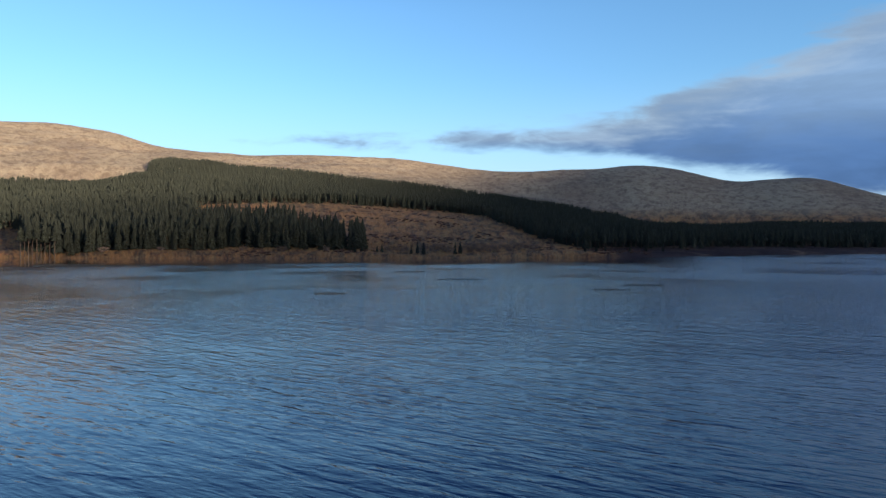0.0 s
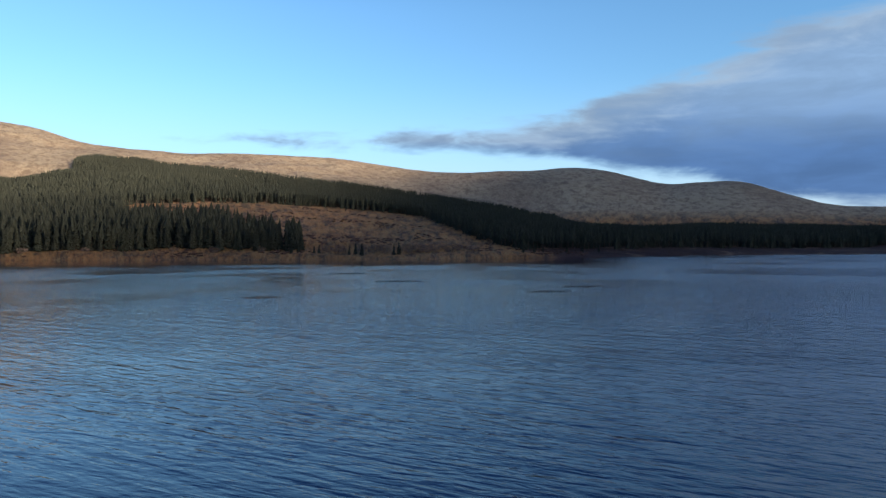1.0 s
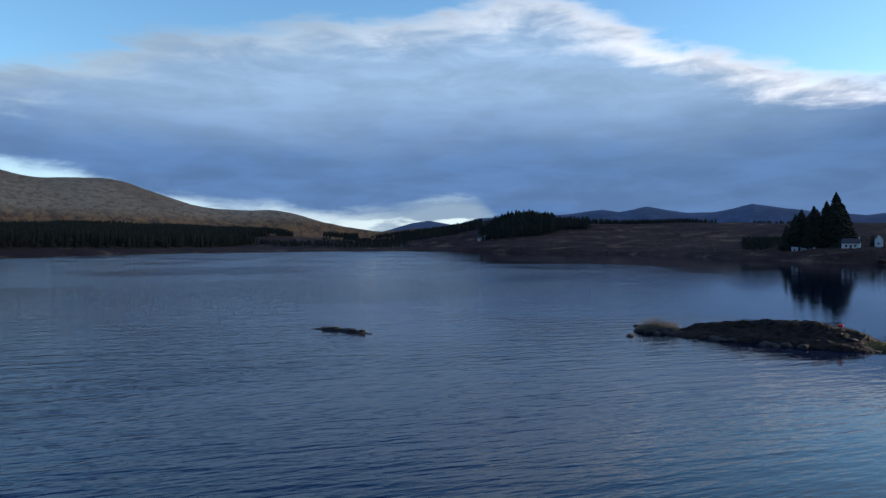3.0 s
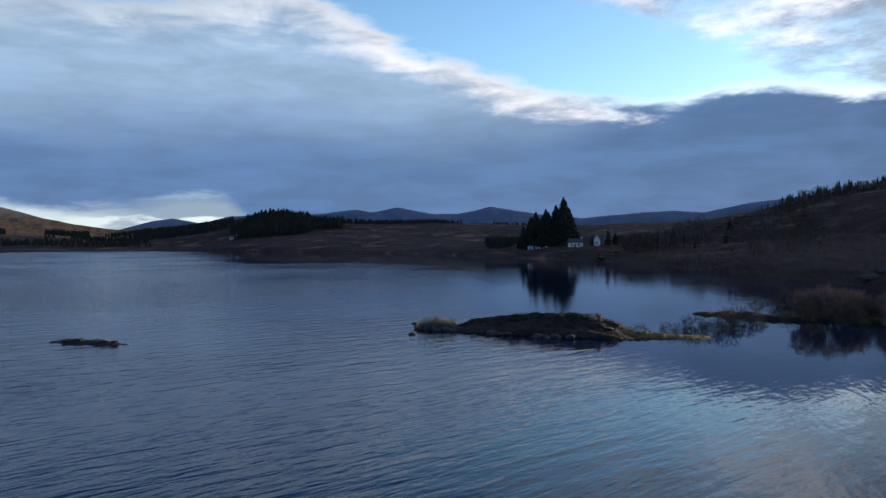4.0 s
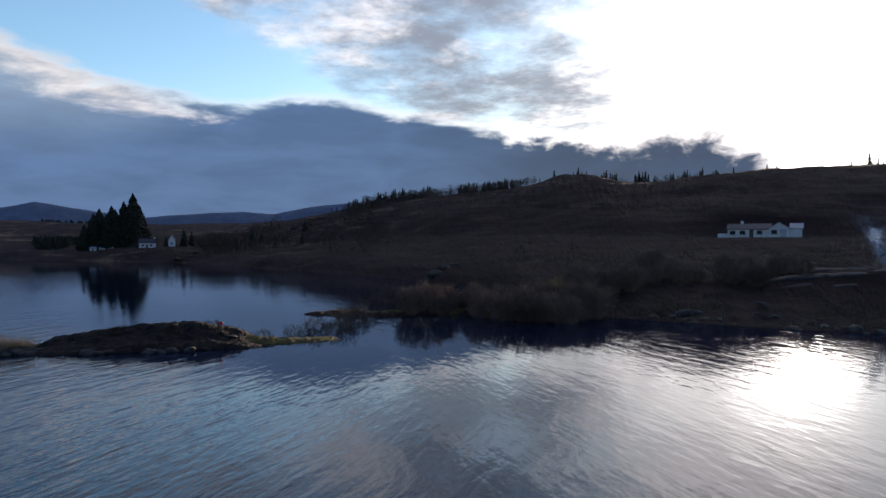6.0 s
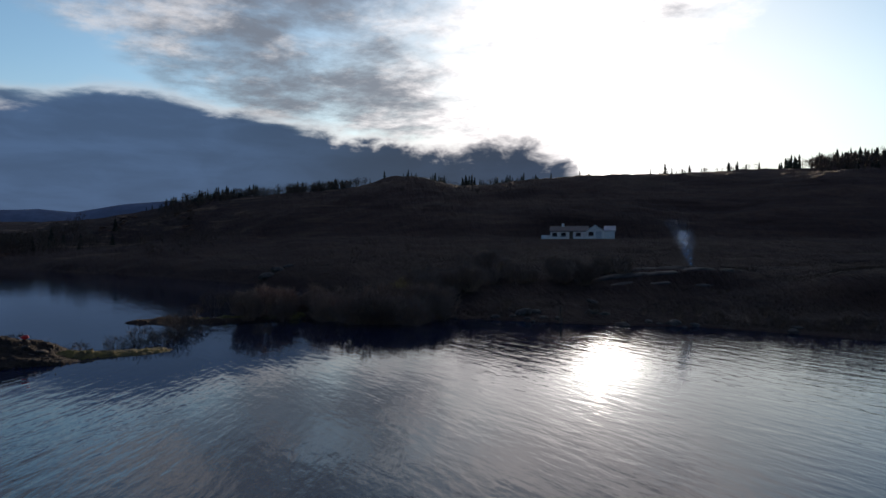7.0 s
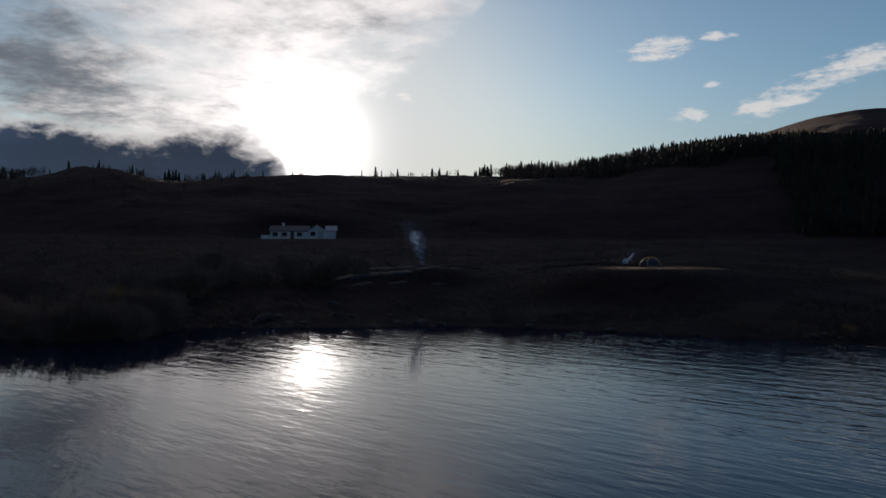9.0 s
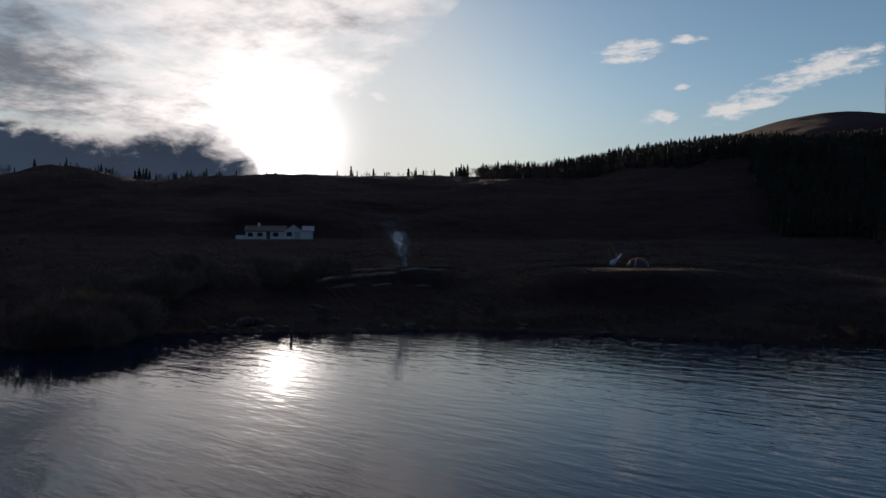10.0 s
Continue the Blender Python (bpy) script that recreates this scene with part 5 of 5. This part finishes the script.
def chimney(parent, x, y, z0, z1, base):
    c = part("chimney", box(x - 0.35, x + 0.35, y - 0.3, y + 0.3, z0, z1, 0.03), WHITEWASH, base)
    part("chimney_pot", rod((x, y, z1), (x, y, z1 + 0.45), 0.14, 0.11, 8), TIMBER, c)


def bungalow():
    h = thing("bungalow", 153, -112, 10.0, math.degrees(math.atan2(-0.69, -0.72)))
    gable_walls(h, -7.8, 2.2, 0, 6.5, 2.15, 3.5)
    r = roof(h, -8.1, 2.5, 0, 6.5, 2.15, 3.5, SLATE)
    chimney(h, -4.6, 3.2, 3.2, 4.4, r)
    gable_walls(h, 2.2, 6.6, -1.4, 7.0, 2.2, 3.7, along_x=False)
    roof(h, -1.8, 7.4, 2.2, 6.6, 2.2, 3.7, SHEET, along_x=False)
    gable_walls(h, 6.6, 9.4, 1.2, 6.2, 2.3, 3.5)
    roof(h, 6.6, 9.8, 1.2, 6.2, 2.3, 3.5, SHEET)
    part("side_wall", box(-10.4, -7.8, 1.0, 1.3, -0.8, 1.1, 0.05), WHITEWASH, h)
    for x in (-6.6, -4.2, -0.2):
        window(h, x, -0.06, 0.75, 1.5, 1.1)
    window(h, 3.3, -1.46, 0.8, 1.5, 1.2)
    part("garage_door", box(4.6, 6.1, -1.46, -1.4, -0.1, 2.1, 0.02), SHEET, h)
    d = part("door", box(-2.6, -1.6, -0.08, 0.0, 0.0, 2.05, 0.02), TIMBER, h)
    part("handle", box(-1.75, -1.68, -0.14, -0.08, 0.95, 1.1), SHEET, d)
    tagged(h, "long low white bungalow with a gabled wing on the slope", "house")


def cottage(x, y, z, turn, length, label, storey=2.6, ridge_z=4.9):
    h = thing("cottage", x, y, z, turn)
    gable_walls(h, -length / 2, length / 2, 0, 5.0, storey, ridge_z)
    r = roof(h, -length / 2 - 0.2, length / 2 + 0.2, 0, 5.0, storey, ridge_z, SLATE)
    chimney(h, length / 2 - 0.5, 2.5, ridge_z - 0.3, ridge_z + 1.1, r)
    for wx in (-length / 4, length / 4):
        window(h, wx, -0.06, 1.0, 1.2, 1.1)
    part("door", box(-0.5, 0.5, -0.08, 0, 0, 2.0, 0.02), TIMBER, h)
    tagged(h, label, "house")
    return h


bungalow()
cottage(425.2, 59, 6.3, -84 - 4, 8.4, "small white cottage with a slate roof below tall conifers", 2.8, 5.2)
tower = thing("gable_cottage", 421.5, 46, 7.2, -90)
gable_walls(tower, -1.6, 1.6, -2, 4, 3.6, 6.2, along_x=False)
roof(tower, -2.3, 4.3, -1.6, 1.6, 3.6, 6.2, SLATE, along_x=False)
window(tower, 0, -2.06, 1.2, 0.9, 1.2)
tagged(tower, "narrow white gable end half hidden by trees", "house")
for k, (x, y) in enumerate(((436.5, 88), (437.5, 83.5), (438, 79.5))):
    s = thing("shed", x, y, 4.6, -88)
    gable_walls(s, -1.5, 1.5, 0, 3, 1.5, 2.3, low=-0.5)
    roof(s, -1.7, 1.7, 0, 3, 1.5, 2.3, SHEET)
    part("door", box(-0.4, 0.4, -0.06, 0, 0, 1.4), TIMBER, s)
    tagged(s, "small pale shed near the water's edge", "shed", "sheds by the shore")
cottage(745, 505, float(land(745, 505)), -56, 9.0, "lone white farmhouse on the brown far shore", 3.0, 5.6)


# ---- camp on the near bank ----
def dome_tent(x, y, z, turn):
    t = thing("dome_tent", x, y, z, turn)
    bm = bmesh.new()
    bmesh.ops.create_uvsphere(bm, u_segments=24, v_segments=16, radius=1.0)
    bmesh.ops.bisect_plane(bm, geom=bm.verts[:] + bm.edges[:] + bm.faces[:], plane_co=(0, 0, 0), plane_no=(0, 0, 1), clear_inner=True)
    for v in bm.verts:
        r = math.hypot(v.co.x, v.co.y)
        k = 1 - 0.1 * abs(math.sin(2 * math.atan2(v.co.y, v.co.x)))
        v.co = (v.co.x * 1.55 * k, v.co.y * 1.25 * k, v.co.z ** 0.85 * 1.25 if v.co.z > 0 else 0)
    part("canopy", bm, CANVAS, t)
    for s in (-1, 1):
        bm = bmesh.new()
        pts = [(1.58 * math.cos(a) * 0.72, s * 1.28 * math.cos(a) * 0.72, 1.3 * math.sin(a) ** 0.85 if math.sin(a) > 0 else 0) for a in np.linspace(0, math.pi, 15)]
        for p, q in zip(pts[:-1], pts[1:]):
            m = Matrix.Translation((Vector(p) + Vector(q)) / 2) @ (Vector(q) - Vector(p)).to_track_quat("Z", "Y").to_matrix().to_4x4()
            bmesh.ops.create_cone(bm, segments=6, radius1=0.05, radius2=0.05, depth=(Vector(q) - Vector(p)).length * 1.05, cap_ends=True, matrix=m)
        part("pole_sleeve", bm, SUNLIT_SLEEVE, t, "pole sleeve in the orange of the sunlit tent rim")
    part("door_flap", box(-0.35, 0.35, -1.24, -1.2, 0.02, 0.75, 0.02), SHEET, t)
    tagged(t, "small grey dome tent with its sunlit rim painted orange", "tent")


def fire(x, y, z, plume, lean):
    f = thing("campfire", x, y, z)
    for k in range(9):
        a = 2 * math.pi * k / 9
        bm = bmesh.new()
        bmesh.ops.create_icosphere(bm, subdivisions=1, radius=0.13, matrix=Matrix.Translation((0.45 * math.cos(a), 0.45 * math.sin(a), 0.08)))
        part("stone", bm, ROCK, f)
    for k in range(4):
        a = 1.6 * k
        part("log", rod((0.4 * math.cos(a), 0.4 * math.sin(a), 0.06), (-0.1 * math.cos(a), -0.1 * math.sin(a), 0.28), 0.05, 0.04), ASH, f)
    tagged(f, "ring of stones with a smouldering wood fire", "campfire", "campfires")
    vs, fs, thin, count = [], [], [], 0
    for k in range(6):
        a = math.pi * k / 6 + 0.3
        rows = 18
        for i in range(rows):
            u = i / (rows - 1)
            w = 0.35 + plume * 0.32 * u ** 0.8
            cx = lean[0] * u ** 1.5 + 0.25 * math.sin(5 * u + k)
            cy = lean[1] * u ** 1.5 + 0.2 * math.cos(4 * u + 2 * k)
            for s in (-1, -0.5, 0, 0.5, 1):
                thin.append(1 - abs(s))
                vs.append((x + cx + s * w * math.cos(a), y + cy + s * w * math.sin(a), z + 0.2 + plume * u))
        for i in range(rows - 1):
            for s in range(4):
                q = count + i * 5 + s
                fs.append((q, q + 1, q + 6, q + 5))
        count += rows * 5
    cloud = build("smoke", vs, np.array(fs), SMOKE, smooth=True)
    cloud.data.attributes.new("thin", "FLOAT", "POINT").data.foreach_set("value", thin)
    tagged(cloud, "thin blue-white smoke drifting up from a fire", "smoke", "smoke plumes")


dome_tent(47.6, -78.0, 5.25, 55)
fire(78, -65, 4.95, 7.5, (2.4, 1.8))
fire(50.8, -76.5, 5.35, 2.6, (-2.8, -1.5))
pole = thing("pole", 51.3, -77.2, 5.3)
part("shaft", rod((0, 0, -0.2), (0.15, 0, 4.0), 0.045, 0.02), TIMBER, pole)
part("cord", rod((0.13, 0, 3.6), (-1.4, -1.2, 0.02), 0.012, 0.012, 4), DRY, pole)
tagged(pole, "thin upright wooden pole beside the tent", "pole")

# odds and ends at the water
float_ob = thing("float", 68.0, 19.6, 1.62, 80)
bm = bmesh.new()
bmesh.ops.create_uvsphere(bm, u_segments=16, v_segments=10, radius=0.15)
for v in bm.verts:
    v.co.x *= 1.7
part("buoy", bm, RED, float_ob)
part("ring", rod((0.22, 0, 0), (0.33, 0, 0.02), 0.05, 0.04, 8), RED, float_ob)
tagged(float_ob, "small red plastic float on the islet turf", "float")
post = thing("post", 65.8, -28.9, -0.4)
part("shaft", rod((0, 0, 0), (0.05, 0, 2.1), 0.14, 0.11, 8), TIMBER, post)
part("cap", rod((0.05, 0, 2.1), (0.05, 0, 2.2), 0.12, 0.05, 8), TIMBER, post)
tagged(post, "dark weathered wooden post at the waterline", "post")
